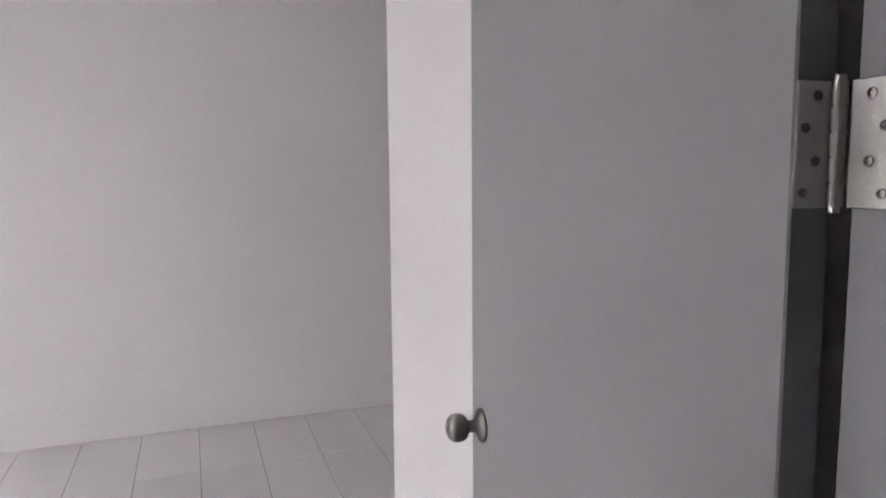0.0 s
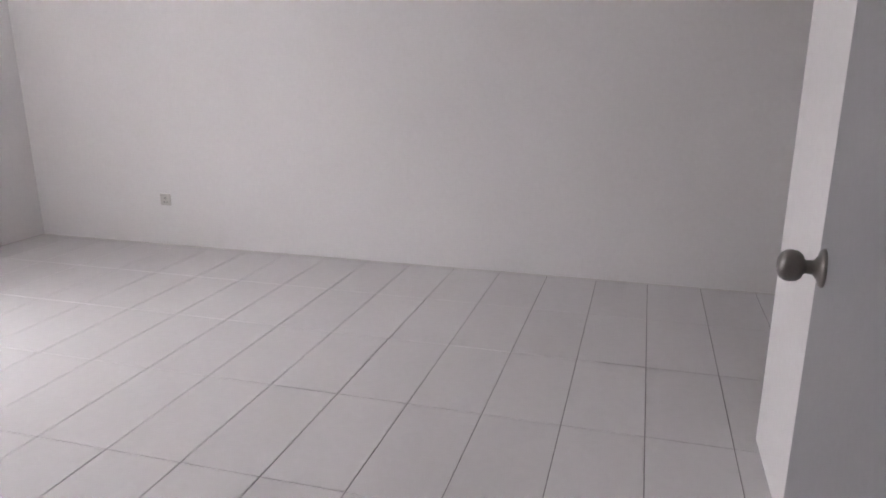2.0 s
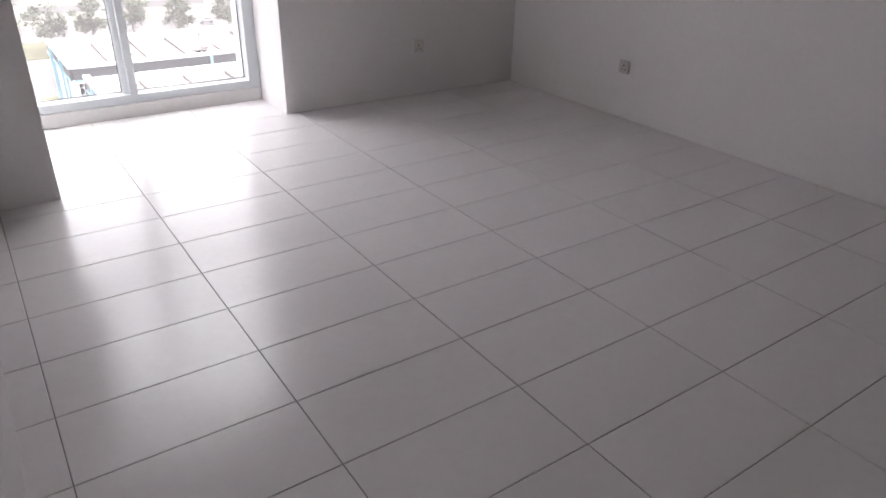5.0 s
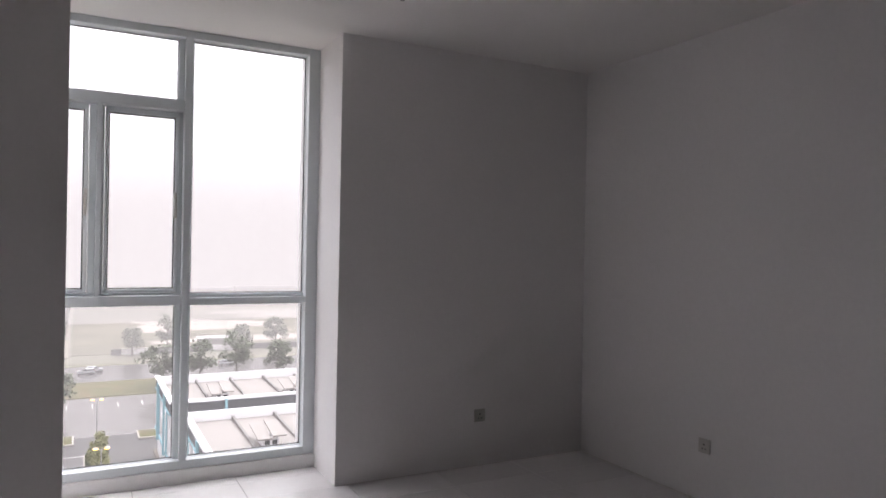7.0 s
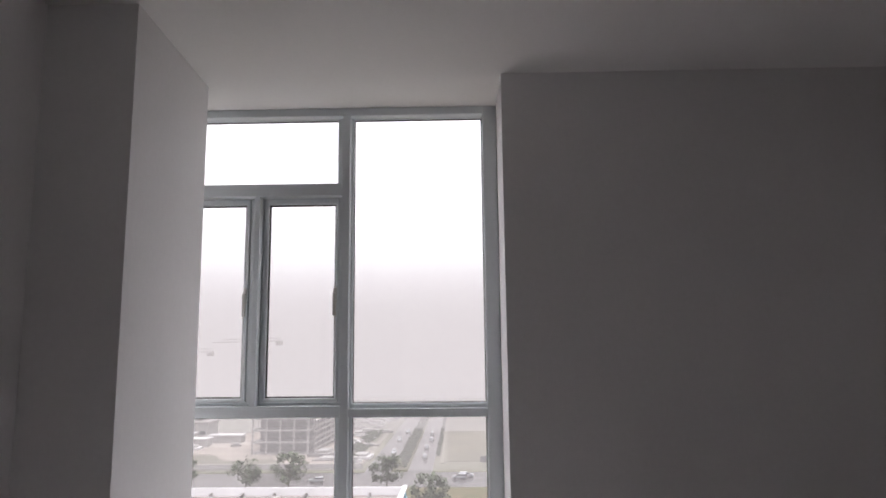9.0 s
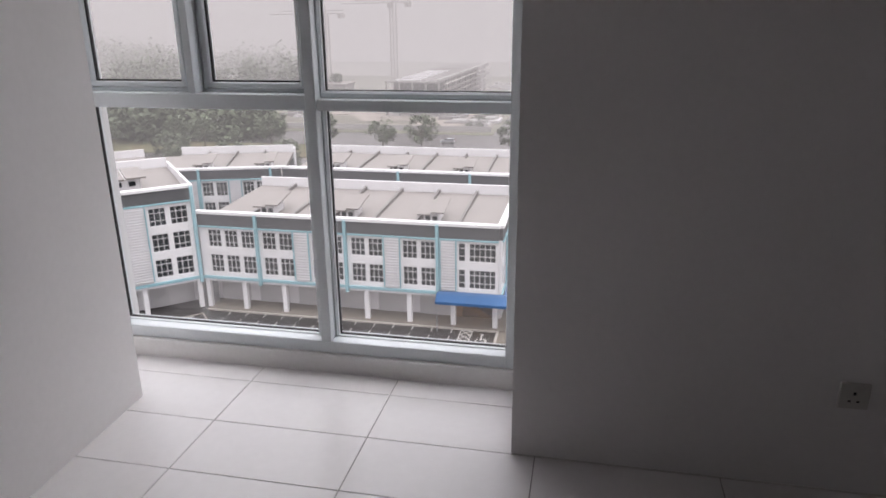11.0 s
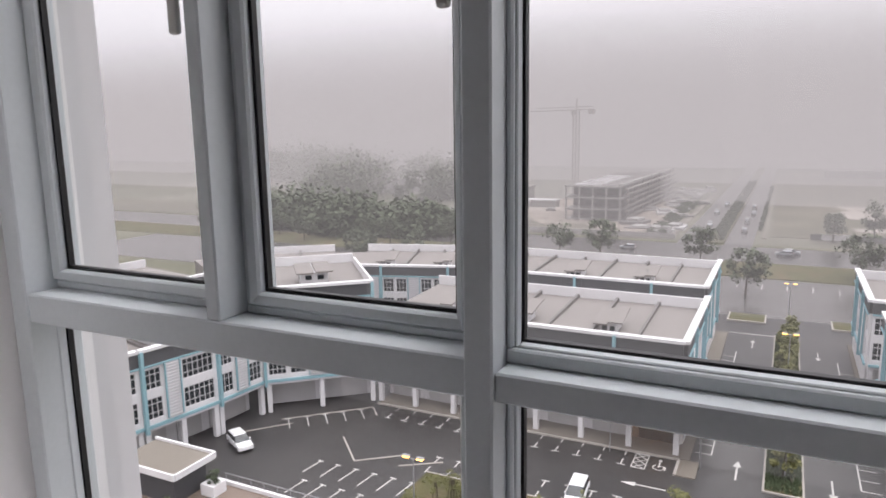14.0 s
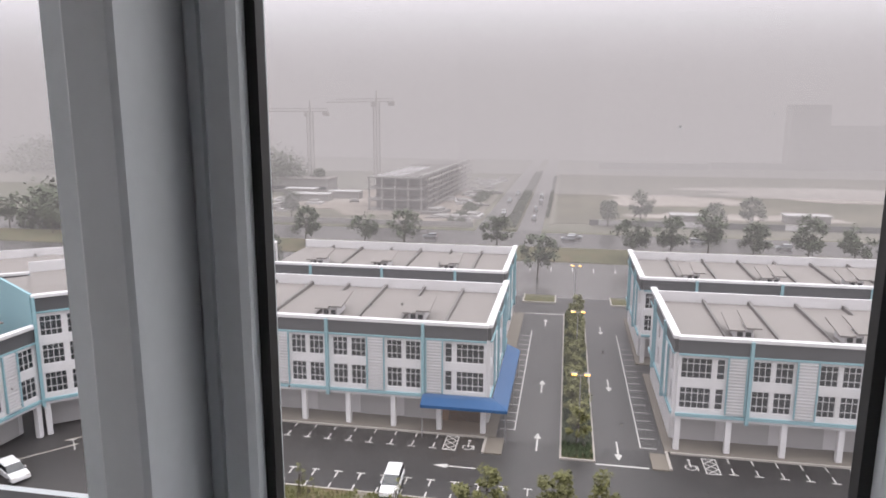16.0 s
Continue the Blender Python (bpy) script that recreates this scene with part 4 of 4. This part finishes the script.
# ---------------------------------------------------------------- trees, planting
def crown_mesh(name, seed, r, h, n, leaf, material, clumps):
    rnd = random.Random(seed)
    cs = []
    for k in range(clumps):
        a, q = rnd.uniform(0, 6.28), rnd.uniform(0.1, 0.85) ** 0.6
        z = rnd.uniform(-0.45, 0.5)
        w = math.sqrt(max(0.05, 1 - (z * 1.7) ** 2))
        cs.append((Vector((q * r * w * math.cos(a), q * r * w * math.sin(a), z * h)), rnd.uniform(0.22, 0.42) * r))
    verts, faces = [], []
    for k in range(n):
        c, s = cs[k % clumps]
        o = Vector((rnd.gauss(0, 1), rnd.gauss(0, 1), rnd.gauss(0, 0.75))).normalized() * s * rnd.uniform(0.35, 1.05)
        p = c + o
        u = Vector((rnd.uniform(-1, 1), rnd.uniform(-1, 1), rnd.uniform(-0.6, 0.6))).normalized()
        v = u.cross(Vector((rnd.uniform(-1, 1), rnd.uniform(-1, 1), 1.2))).normalized()
        e = leaf * rnd.uniform(0.6, 1.3)
        i = len(verts)
        verts += [p - u * e, p + v * e * 0.55, p + u * e, p - v * e * 0.55]
        faces.append((i, i + 1, i + 2, i + 3))
    me = bpy.data.meshes.new(name)
    me.from_pydata([tuple(q) for q in verts], [], faces)
    me.materials.append(material)
    return me, cs


def tree(label, seed, height, r, trunk_r, leaf, n, material, group, m, clumps=26, crown_h=None):
    t = thing("tree", label, "tree", m, group)
    ch = crown_h or height * 0.62
    me, cs = crown_mesh("crown", seed, r, ch, n, leaf, material, clumps)
    base = height - ch * 0.55
    bm = cyl(bmesh.new(), (0, 0, -0.1), (0.05 * r, 0, base), trunk_r, trunk_r * 0.5, n=8)
    for c, s in cs[:8]:
        cyl(bm, (0.03 * r, 0, base * 0.75), (c.x * 0.8, c.y * 0.8, base + c.z * 0.8), trunk_r * 0.4, trunk_r * 0.12, n=5)
    part("trunk", bm, BARK, t)
    ob = new("crown", me)
    ob.parent = t
    ob.matrix_basis = pose(0, 0, base)
    return t


BIG = [tree("broad dark green roadside tree in the rain mist", 11 + k, 9.5 + k % 3, 4.2 + 0.5 * (k % 2), 0.25, 0.42, 1500, LEAF, "roadside trees", pose(xy[0], xy[1], G)) for k, xy in enumerate(((-5.8, 158), (16.8, 183), (26.5, 183), (-18, 186)))]
rng = random.Random(5)
for x, y in ((58, 180), (47, 186), (-44, 188), (-55, 187), (68, 179), (78, 184), (90, 181), (-90, 190), (-108, 184), (-122, 192), (-140, 183), (-156, 190), (14, 238), (25, 243), (48, 236), (60, 240),
             (105, 186), (118, 182), (-72, 186), (-95, 232), (-130, 246), (-170, 238), (-180, 200), (37, 190), (-185, 186), (-150, 300), (-75, 150), (-84, 156), (-66, 148), (-96, 151), (-104, 160), (-210, 300), (-190, 290), (-230, 310), (-160, 282), (-140, 275), (-205, 275), (-120, 330), (-175, 320), (135, 190), (-200, 260)):
    k = rng.randrange(4)
    s = rng.uniform(0.8, 1.1)
    c = copy_thing(BIG[k], pose(x, y, G, 0, 0, rng.uniform(0, 360)))
    c.scale = (s, s, s * rng.uniform(0.9, 1.1))
YOUNG = [tree("young yellow-green tree in the street island", 40 + k, 4.6 + 0.5 * k, 1.5, 0.07, 0.20, 700, LEAFY, "island trees", pose(2.1 + 0.3 * k, 75.8 + 3 * k, G + 0.1), clumps=16) for k in range(2)]
for k in range(17):
    copy_thing(YOUNG[k % 2], pose(2.2 + rng.uniform(-0.6, 0.6), 82 + 2.7 * k, G + 0.1, 0, 0, rng.uniform(0, 360)))
for x, y in ((-0.5, 60), (0.9, 61.5), (4.2, 62), (-6.2, 61), (-8, 57.5)):
    copy_thing(YOUNG[rng.randrange(2)], pose(x, y, G, 0, 0, rng.uniform(0, 360)))
SAP = tree("thin sapling held by stakes in the grass", 60, 3.4, 0.75, 0.035, 0.11, 160, LEAFY, "staked saplings", pose(-26.5, 58.5, G + 0.1), clumps=7)
for sx, sy in ((-0.4, 0), (0.3, 0.35), (0.3, -0.35)):
    part("stake", cyl(bmesh.new(), (sx, sy, 0), (sx * 0.2, sy * 0.2, 2.2), 0.035, n=6), BARK, SAP)
for k in range(22):
    copy_thing(SAP, pose(-29 + 1.25 * k + rng.uniform(-0.5, 0.5), rng.uniform(52.5, 61.3), G + 0.1, 0, 0, rng.uniform(0, 360)))
for x, y in ((-19.5, 44.5), (-20.8, 42.5), (-19.8, 40.2), (-18.6, 45.6)):
    t = tree("leafy green shrub tree beside the pool deck", 70 + int(y), 3.2, 1.0, 0.05, 0.14, 600, LEAF, "deck shrubs", pose(x, y, DZ), clumps=14)
for x, y in ((-44.3, 45.3), (-43.9, 40.1)):
    pl = thing("planter", "square white planter box on the deck", "planter", pose(x, y, DZ), "deck planters")
    part("box", boxes((-0.8, 0.8, -0.8, 0.8, 0, 1.1), bevel=0.03), WHITE, pl)
    me, cs = crown_mesh("foliage", 90 + int(x), 0.8, 1.3, 350, 0.13, LEAF, 10)
    ob = new("foliage", me)
    ob.parent = pl
    ob.matrix_basis = pose(0, 0, 1.6)

# rough tufts along the strip
verts, faces = [], []
for k in range(6000):
    x, y = rng.uniform(-31, 1.5), rng.uniform(50, 62.3)
    if noise.noise(Vector((x * 0.25, y * 0.5, 1.0))) < -0.05:
        continue
    a, h = rng.uniform(0, 6.28), rng.uniform(0.12, 0.4)
    w, i = 0.10, len(verts)
    verts += [(x - w * math.cos(a), y - w * math.sin(a), G + 0.13), (x + w * math.cos(a), y + w * math.sin(a), G + 0.13), (x + 0.1 * math.sin(a), y + 0.1, G + 0.13 + h)]
    faces.append((i, i + 1, i + 2))
me = bpy.data.meshes.new("grass_tufts")
me.from_pydata(verts, [], faces)
me.materials.append(LEAFY)
tagged(new("grass_tufts", me), "rough yellow-green grass tufts", "grass", kind="stuff")
verts, faces = [], []
for k in range(5000):
    x, y = rng.uniform(0.6, 3.8), rng.uniform(73.2, 128.8)
    a, h = rng.uniform(0, 6.28), rng.uniform(0.2, 0.7)
    w, i = 0.16, len(verts)
    verts += [(x - w * math.cos(a), y - w * math.sin(a), G + 0.12), (x + w * math.cos(a), y + w * math.sin(a), G + 0.12), (x + 0.2 * math.sin(a), y + 0.1, G + 0.12 + h)]
    faces.append((i, i + 1, i + 2))
me = bpy.data.meshes.new("island_planting")
me.from_pydata(verts, [], faces)
me.materials.append(LEAF)
tagged(new("island_planting", me), "low green planting in the street island", "planting", kind="stuff")


# ---------------------------------------------------------------- cars, lamps, building site
def car(label, paint, m, length=4.4, height=1.65, group="parked cars"):
    c = thing("car", label, "car", m, group)
    l2, w2 = length / 2, 0.88
    side = [(-l2, 0.35), (-l2, 0.95), (-l2 + 0.12, 1.02), (l2 - 1.0, 0.98), (l2 - 0.1, 0.78), (l2, 0.62), (l2, 0.32)]
    bm = bmesh.new()
    a = [bm.verts.new((x, -w2, z)) for x, z in side]
    b = [bm.verts.new((x, w2, z)) for x, z in side]
    k = len(side)
    bm.faces.new(a)
    bm.faces.new(list(reversed(b)))
    for i in range(k):
        bm.faces.new((a[i], b[i], b[(i + 1) % k], a[(i + 1) % k]))
    bmesh.ops.recalc_face_normals(bm, faces=bm.faces)
    bmesh.ops.bevel(bm, geom=list(bm.edges), offset=0.06, segments=2, affect="EDGES")
    part("body", bm, paint, c)

    def cabin(x0, x1, x2, x3, z0, z1, wb, wt, name, material, label=""):
        q = bmesh.new()
        lo = [q.verts.new(p) for p in ((x0, -wb, z0), (x3, -wb, z0), (x3, wb, z0), (x0, wb, z0))]
        hi = [q.verts.new(p) for p in ((x1, -wt, z1), (x2, -wt, z1), (x2, wt, z1), (x1, wt, z1))]
        q.faces.new(hi)
        q.faces.new(list(reversed(lo)))
        for i in range(4):
            q.faces.new((lo[i], lo[(i + 1) % 4], hi[(i + 1) % 4], hi[i]))
        part(name, q, material, c, label)
    cabin(-l2 + 0.05, -l2 + 0.35, l2 - 1.85, l2 - 1.05, 0.98, height - 0.08, 0.82, 0.68, "windows", DGLASS, "dark car glazing")
    cabin(-l2 + 0.22, -l2 + 0.4, l2 - 2.0, l2 - 1.82, height - 0.12, height, 0.74, 0.66, "roof", paint)
    for sy in (-1, 1):
        for xx in (-l2 + 0.8, l2 - 0.85):
            wh = part("wheel", cyl(bmesh.new(), (xx, sy * 0.70, 0.32), (xx, sy * 0.90, 0.32), 0.32, n=18), TYRE, c)
            part("rim", cyl(bmesh.new(), (xx, sy * 0.885, 0.32), (xx, sy * 0.91, 0.32), 0.2, n=14), POLE, wh)
        part("headlight", boxes((l2 - 0.12, l2 + 0.01, sy * 0.65 - 0.17, sy * 0.65 + 0.17, 0.66, 0.80)), PLASTIC, c)
        part("tail_light", boxes((-l2 - 0.01, -l2 + 0.06, sy * 0.74 - 0.09, sy * 0.74 + 0.09, 0.7, 1.0)), RED, c)
        part("mirror", boxes((l2 - 1.5, l2 - 1.35, sy * 0.95 - 0.08, sy * 0.95 + 0.08, 0.98, 1.12)), paint, c)
    return c


car("white people carrier parked on wet asphalt", CARW, pose(-15.8, 63.9, G, 0, 0, -86), 4.6, 1.75)
car("white hatchback parked under the curved shops", CARW, pose(-54.0, 59.0, G, 0, 0, -28), 4.2, 1.6)
car("white hatchback parked in the second car park", CARW, pose(38.6, 71.0, G, 0, 0, 115), 4.2, 1.6)
FARCAR = car("pale car on the misty main road", CARG, pose(3, 212, G, 0, 0, 0), 4.3, 1.5, "cars on the road")
for x, y, r in ((1.0, 209, 180), (-40, 205, 180), (38, 211, 0), (60, 206, 180), (-23, 262, -90), (-11, 250, 90), (-11.5, 275, 90), (-22.5, 330, -90), (-11, 320, 90), (-10.5, 300, 90), (-24, 300, -90), (19.5, 166, 90)):
    copy_thing(FARCAR, pose(x, y, G, 0, 0, r))


def street_lamp(y, x=2.3, h=8.2):
    s = thing("street_lamp", "tall twin-arm street lamp with lit amber heads", "street lamp", pose(x, y, G + 0.1), "street lamps")
    part("pole", cyl(bmesh.new(), (0, 0, 0), (0, 0, h), 0.09, 0.05, n=10), POLE, s)
    for sx in (-1, 1):
        part("arm", cyl(bmesh.new(), (0, 0, h - 0.1), (sx * 0.75, 0, h + 0.15), 0.04, n=6), POLE, s)
        hd = part("lamp_head", boxes((sx * 0.7 - 0.35, sx * 0.7 + 0.35, -0.16, 0.16, h + 0.10, h + 0.24), bevel=0.04), POLE, s)
        part("lens", boxes((sx * 0.7 - 0.28, sx * 0.7 + 0.28, -0.18, 0.12, h + 0.0, h + 0.099)), LAMP, hd)


for y in (76.4, 101.5, 133.5):
    street_lamp(y)
street_lamp(51.6, -27.0, 7.5)

# darker concrete: own tone on roof slab and heaps, painted shade on inner walls
DARKCONC = mat("dark_and_shaded_concrete", (0.15, 0.14, 0.135), 0.9, vary=0.25, scale=0.15, fine=1.5, coords="World")
site = thing("unfinished_building", "bare concrete frame of a building under construction", "building", pose(-76, 262, G, 0, 0, -2))
for k in range(4):
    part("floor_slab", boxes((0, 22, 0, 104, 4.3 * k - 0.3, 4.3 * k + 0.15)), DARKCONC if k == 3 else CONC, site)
part("slab_edge", boxes((0, 22, -0.25, -0.001, 12.5, 13.1)), CONC, site)
for k in range(3):
    z0, z1 = 4.3 * k + 0.15, 4.3 * k + 4.0
    for i in range(5):
        for j in range(3):
            part("column", boxes((0.2 + 5.2 * i, 0.8 + 5.2 * i, 0.2 + 12 * j, 0.8 + 12 * j, z0, z1)), CONC, site)
    for j in range(3, 9):
        part("column", boxes((21.0, 21.6, 0.2 + 12 * j, 0.8 + 12 * j, z0, z1)), CONC, site)
    # added dark walls: shade of the open floors put into their colour
    part("shade_infill", boxes((1.2, 20.4, 7.5, 7.9, z0, z1), (20.0, 20.4, 7.9, 103, z0, z1)), DARKCONC, site)
for i in range(6):
    part("roof_light", boxes((3, 13, 4 + 9 * i, 5.4 + 9 * i, 13.05, 13.5)), WHITE, site)
part("roof_edge", boxes((20.6, 22, 0.3, 104, 13.05, 13.9)), CONC, site)
for j in range(20):
    part("scaffold_post", boxes((23.4, 23.6, 2 + 5.2 * j, 2.2 + 5.2 * j, -0.1, 13 + j % 3)), CRANE, site)
for k in range(6):
    part("scaffold_deck", boxes((22.6, 23.9, 2, 101, 2.1 * k + 1.4, 2.1 * k + 1.6)), CRANE, site)
# heaps of material between the site and the avenue
heap_rnd = random.Random(17)
for k in range(46):
    x, y = heap_rnd.uniform(-50, -33), heap_rnd.uniform(238, 400)
    if k > 32:
        x, y = heap_rnd.uniform(-135, -80), heap_rnd.uniform(240, 345)
    w, d, h = heap_rnd.uniform(1.2, 4.5), heap_rnd.uniform(1.5, 6), heap_rnd.uniform(0.6, 2.4)
    hp = part("material_heap", prism(bmesh.new(), [(-w, -d), (w, -d * 0.8), (w * 0.8, d), (-w * 0.7, d * 0.9)], -0.1, h * 0.5),
              heap_rnd.choice((CONC, DARKCONC, SHUTTER, RIB)), m=pose(x, y, G + 0.1, 0, 0, heap_rnd.uniform(-20, 20)))
    box(hp_bm := bmesh.new(), -w * 0.6, w * 0.5, -d * 0.5, d * 0.6, h * 0.5, h, bevel=0.1)
    part("stack", hp_bm, CONC, hp)
    tagged(hp, "stacked building material on muddy ground", "material heap", "heaps on the site")


def crane(x, y, h, turn):
    c = thing("tower_crane", "tall tower crane fading in the mist", "crane", pose(x, y, G, 0, 0, turn), "tower cranes")
    bm = bmesh.new()
    for sx in (-1, 1):
        for sy in (-1, 1):
            box(bm, sx * 1.1 - 0.25, sx * 1.1 + 0.25, sy * 1.1 - 0.25, sy * 1.1 + 0.25, 0, h)
    for k in range(int(h / 2.5)):
        cyl(bm, (-1.1, -1.1, 2.5 * k), (1.1, -1.1, 2.5 * k + 2.5), 0.15, n=4)
        cyl(bm, (1.1, 1.1, 2.5 * k), (-1.1, 1.1, 2.5 * k + 2.5), 0.15, n=4)
    part("mast", bm, CRANE, c)
    bm = boxes((-12, 38, -0.5, 0.5, h, h + 0.4), (-12, 30, -0.2, 0.2, h + 1.6, h + 1.9))
    for k in range(20):
        cyl(bm, (-12 + 2.2 * k, 0, h + 0.3), (-10.9 + 2.2 * k, 0, h + 1.7), 0.12, n=4)
    part("jib", bm, CRANE, c)
    part("counterweight", boxes((-12, -9, -1, 1, h - 2, h)), CRANE, c)
    part("cab", boxes((1.2, 3, -1, 1, h - 2.4, h - 0.2)), CRANE, c)
    part("peak", cyl(bmesh.new(), (0, 0, h), (0, 0, h + 6), 0.8, 0.2, n=4), CRANE, c)


crane(-132, 350, 38, 160)
crane(-97, 352, 43, 150)
for x0, x1, y, h in ((150, 175, 520, 44), (176, 240, 530, 30), (-150, -112, 318, 6), (-230, -150, 345, 7), (22, 95, 505, 4), (100, 190, 520, 4)):
    bld = thing("distant_building", "pale blocky building faint in the mist", "building", pose(x0, y, G), "distant buildings")
    part("body", boxes((0, x1 - x0, 0, 14, 0, h)), CONC, bld)
    part("roof", boxes((-0.5, x1 - x0 + 0.5, -0.5, 14.5, h, h + 0.6)), ROOF, bld)
    for k in range(int(h / 4)):
        part("window_band", boxes((1, x1 - x0 - 1, -0.05, -0.001, 4 * k + 1.2, 4 * k + 2.8)), DGLASS, bld)
wl_ob = thing("site_wall", "long dark boundary wall beyond the main road", "wall", pose(0, 0, G), kind="structure")
part("wall", boxes((8, 130, 240, 240.4, 0, 1.9)), BAND, wl_ob)
for x0, x1 in ((11, 19), (38, 46), (70, 78)):
    part("hoarding", boxes((x0, x1, 239.8, 239.99, 0.1, 2.0)), WHITE, wl_ob, "white hoarding panels")
part("wall", boxes((-140, -30, 228, 228.4, 0, 1.6)), CONC, wl_ob)

# dark shrubs in the median and along the verge
for label, x0, x1, y0, y1, n in (("dark shrubs filling the median strip", -19.6, -15.9, 228, 470, 5200), ("dark shrubs along the avenue's edge", -7.0, -6.0, 250, 420, 1500), ("low shrubs on the slip road verge", -40, -34, 232, 330, 2200)):
    verts, faces = [], []
    for k in range(n):
        x, y = rng.uniform(x0, x1), rng.uniform(y0, y1)
        if noise.noise(Vector((x * 0.3, y * 0.09, 3.0))) < -0.12:
            continue
        z, e, a = G + 0.1 + rng.uniform(0, 1.5), rng.uniform(0.35, 0.8), rng.uniform(0, 6.28)
        i = len(verts)
        verts += [(x - e * math.cos(a), y - e * math.sin(a), z), (x + e * 0.3, y, z + e * 0.6), (x + e * math.cos(a), y + e * math.sin(a), z + 0.1), (x, y + e * 0.4, z - e * 0.3)]
        faces.append((i, i + 1, i + 2, i + 3))
    me = bpy.data.meshes.new("shrubs")
    me.from_pydata(verts, [], faces)
    me.materials.append(LEAF)
    tagged(new("shrubs", me), label, "shrubs", kind="stuff")

# woods and rubble far off
for seed, x, y, r, h in ((201, -190, 390, 34, 15), (202, -260, 385, 38, 17), (203, -330, 420, 44, 17), (207, -150, 330, 26, 14), (208, -215, 330, 30, 15), (204, -112, 210, 14, 9), (205, -135, 205, 16, 10), (206, -165, 215, 20, 11)):
    me, cs = crown_mesh("far_woods", seed, r, h, 7000, 1.0, LEAF, 110)
    ob = new("far_woods", me)
    ob.matrix_basis = pose(x, y, G + h * 0.42)
    tagged(ob, "dark mass of woods in the mist", "woods", "far woods", "stuff")
for x, y, w, h in ((-118, 284, 18, 3.0), (-104, 296, 14, 3), (-126, 300, 14, 3.4), (36, 250, 12, 2.6), (75, 256, 14, 2.6)):
    sd = thing("site_shed", "low pale site shed beyond the main road", "shed", pose(x, y, G), "site sheds")
    part("body", boxes((0, w, 0, 6, -0.1, h)), CONC, sd)
    part("roof", prism(bmesh.new(), [(-0.4, -0.6), (w + 0.4, -0.6), (w + 0.4, 6.6), (-0.4, 6.6)], h, h + 0.35), SHUTTER, sd)

# drops on the outside of the panes
drop_mat = bpy.data.materials.new("water_drop")
drop_mat.use_nodes = True
dp = drop_mat.node_tree.nodes["Principled BSDF"]
dp.inputs["Transmission Weight"].default_value, dp.inputs["Roughness"].default_value, dp.inputs["IOR"].default_value = 1.0, 0.02, 1.33
bm = bmesh.new()
rd = random.Random(3)
for x0, x1, z0, z1, n in ((-0.67, -0.31, 1.22, 1.9, 25), (-0.14, 0.20, 1.22, 2.0, 45), (0.34, 1.02, 1.19, 1.9, 45), (0.34, 1.02, 0.2, 1.05, 30), (-0.66, 0.2, 0.2, 1.05, 30)):
    for k in range(n):
        r = rd.choice((0.0006, 0.0008, 0.0009, 0.0012))
        yy = GY + (0.0091 if z0 == 1.22 else 0.0051)
        bmesh.ops.create_icosphere(bm, subdivisions=1, radius=r, matrix=Matrix.Translation((rd.uniform(x0, x1), yy, rd.uniform(z0, z1))) @ Matrix.Diagonal((1, 0.5, 1.25, 1)))
tagged(part("rain_drops", bm, drop_mat, smooth=True), "small rain drops on the window glass", "rain drops", kind="stuff")

# ---------------------------------------------------------------- glowing sheets in place of rain mist over the distance
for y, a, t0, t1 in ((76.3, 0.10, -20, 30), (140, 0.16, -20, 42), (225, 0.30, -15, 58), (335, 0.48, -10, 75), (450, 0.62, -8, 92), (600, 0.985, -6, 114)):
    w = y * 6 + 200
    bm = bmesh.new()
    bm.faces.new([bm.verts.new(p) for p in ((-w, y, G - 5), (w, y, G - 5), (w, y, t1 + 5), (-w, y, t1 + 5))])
    tagged(part("backdrop_mist_glow", bm, mist("painted_mist", a, t0, t1)), "plain glowing sheet painting rain mist over the distance", "mist", kind="structure")


# ---------------------------------------------------------------- floor tiles
tile_me = mesh_of("tile", boxes((-0.2986, 0.2986, -0.1486, 0.1486, -0.012, 0), bevel=0.0012), TILE)
for i in range(-4, 6):
    for j in range(-12, 12):
        x, y = 0.6 * i + 0.3, 0.3 * j + 0.15
        if x < -2.2 or x > 3.1 or y > 3.5:
            continue
        shared("tile", tile_me, floor, pose(x, y, 0))
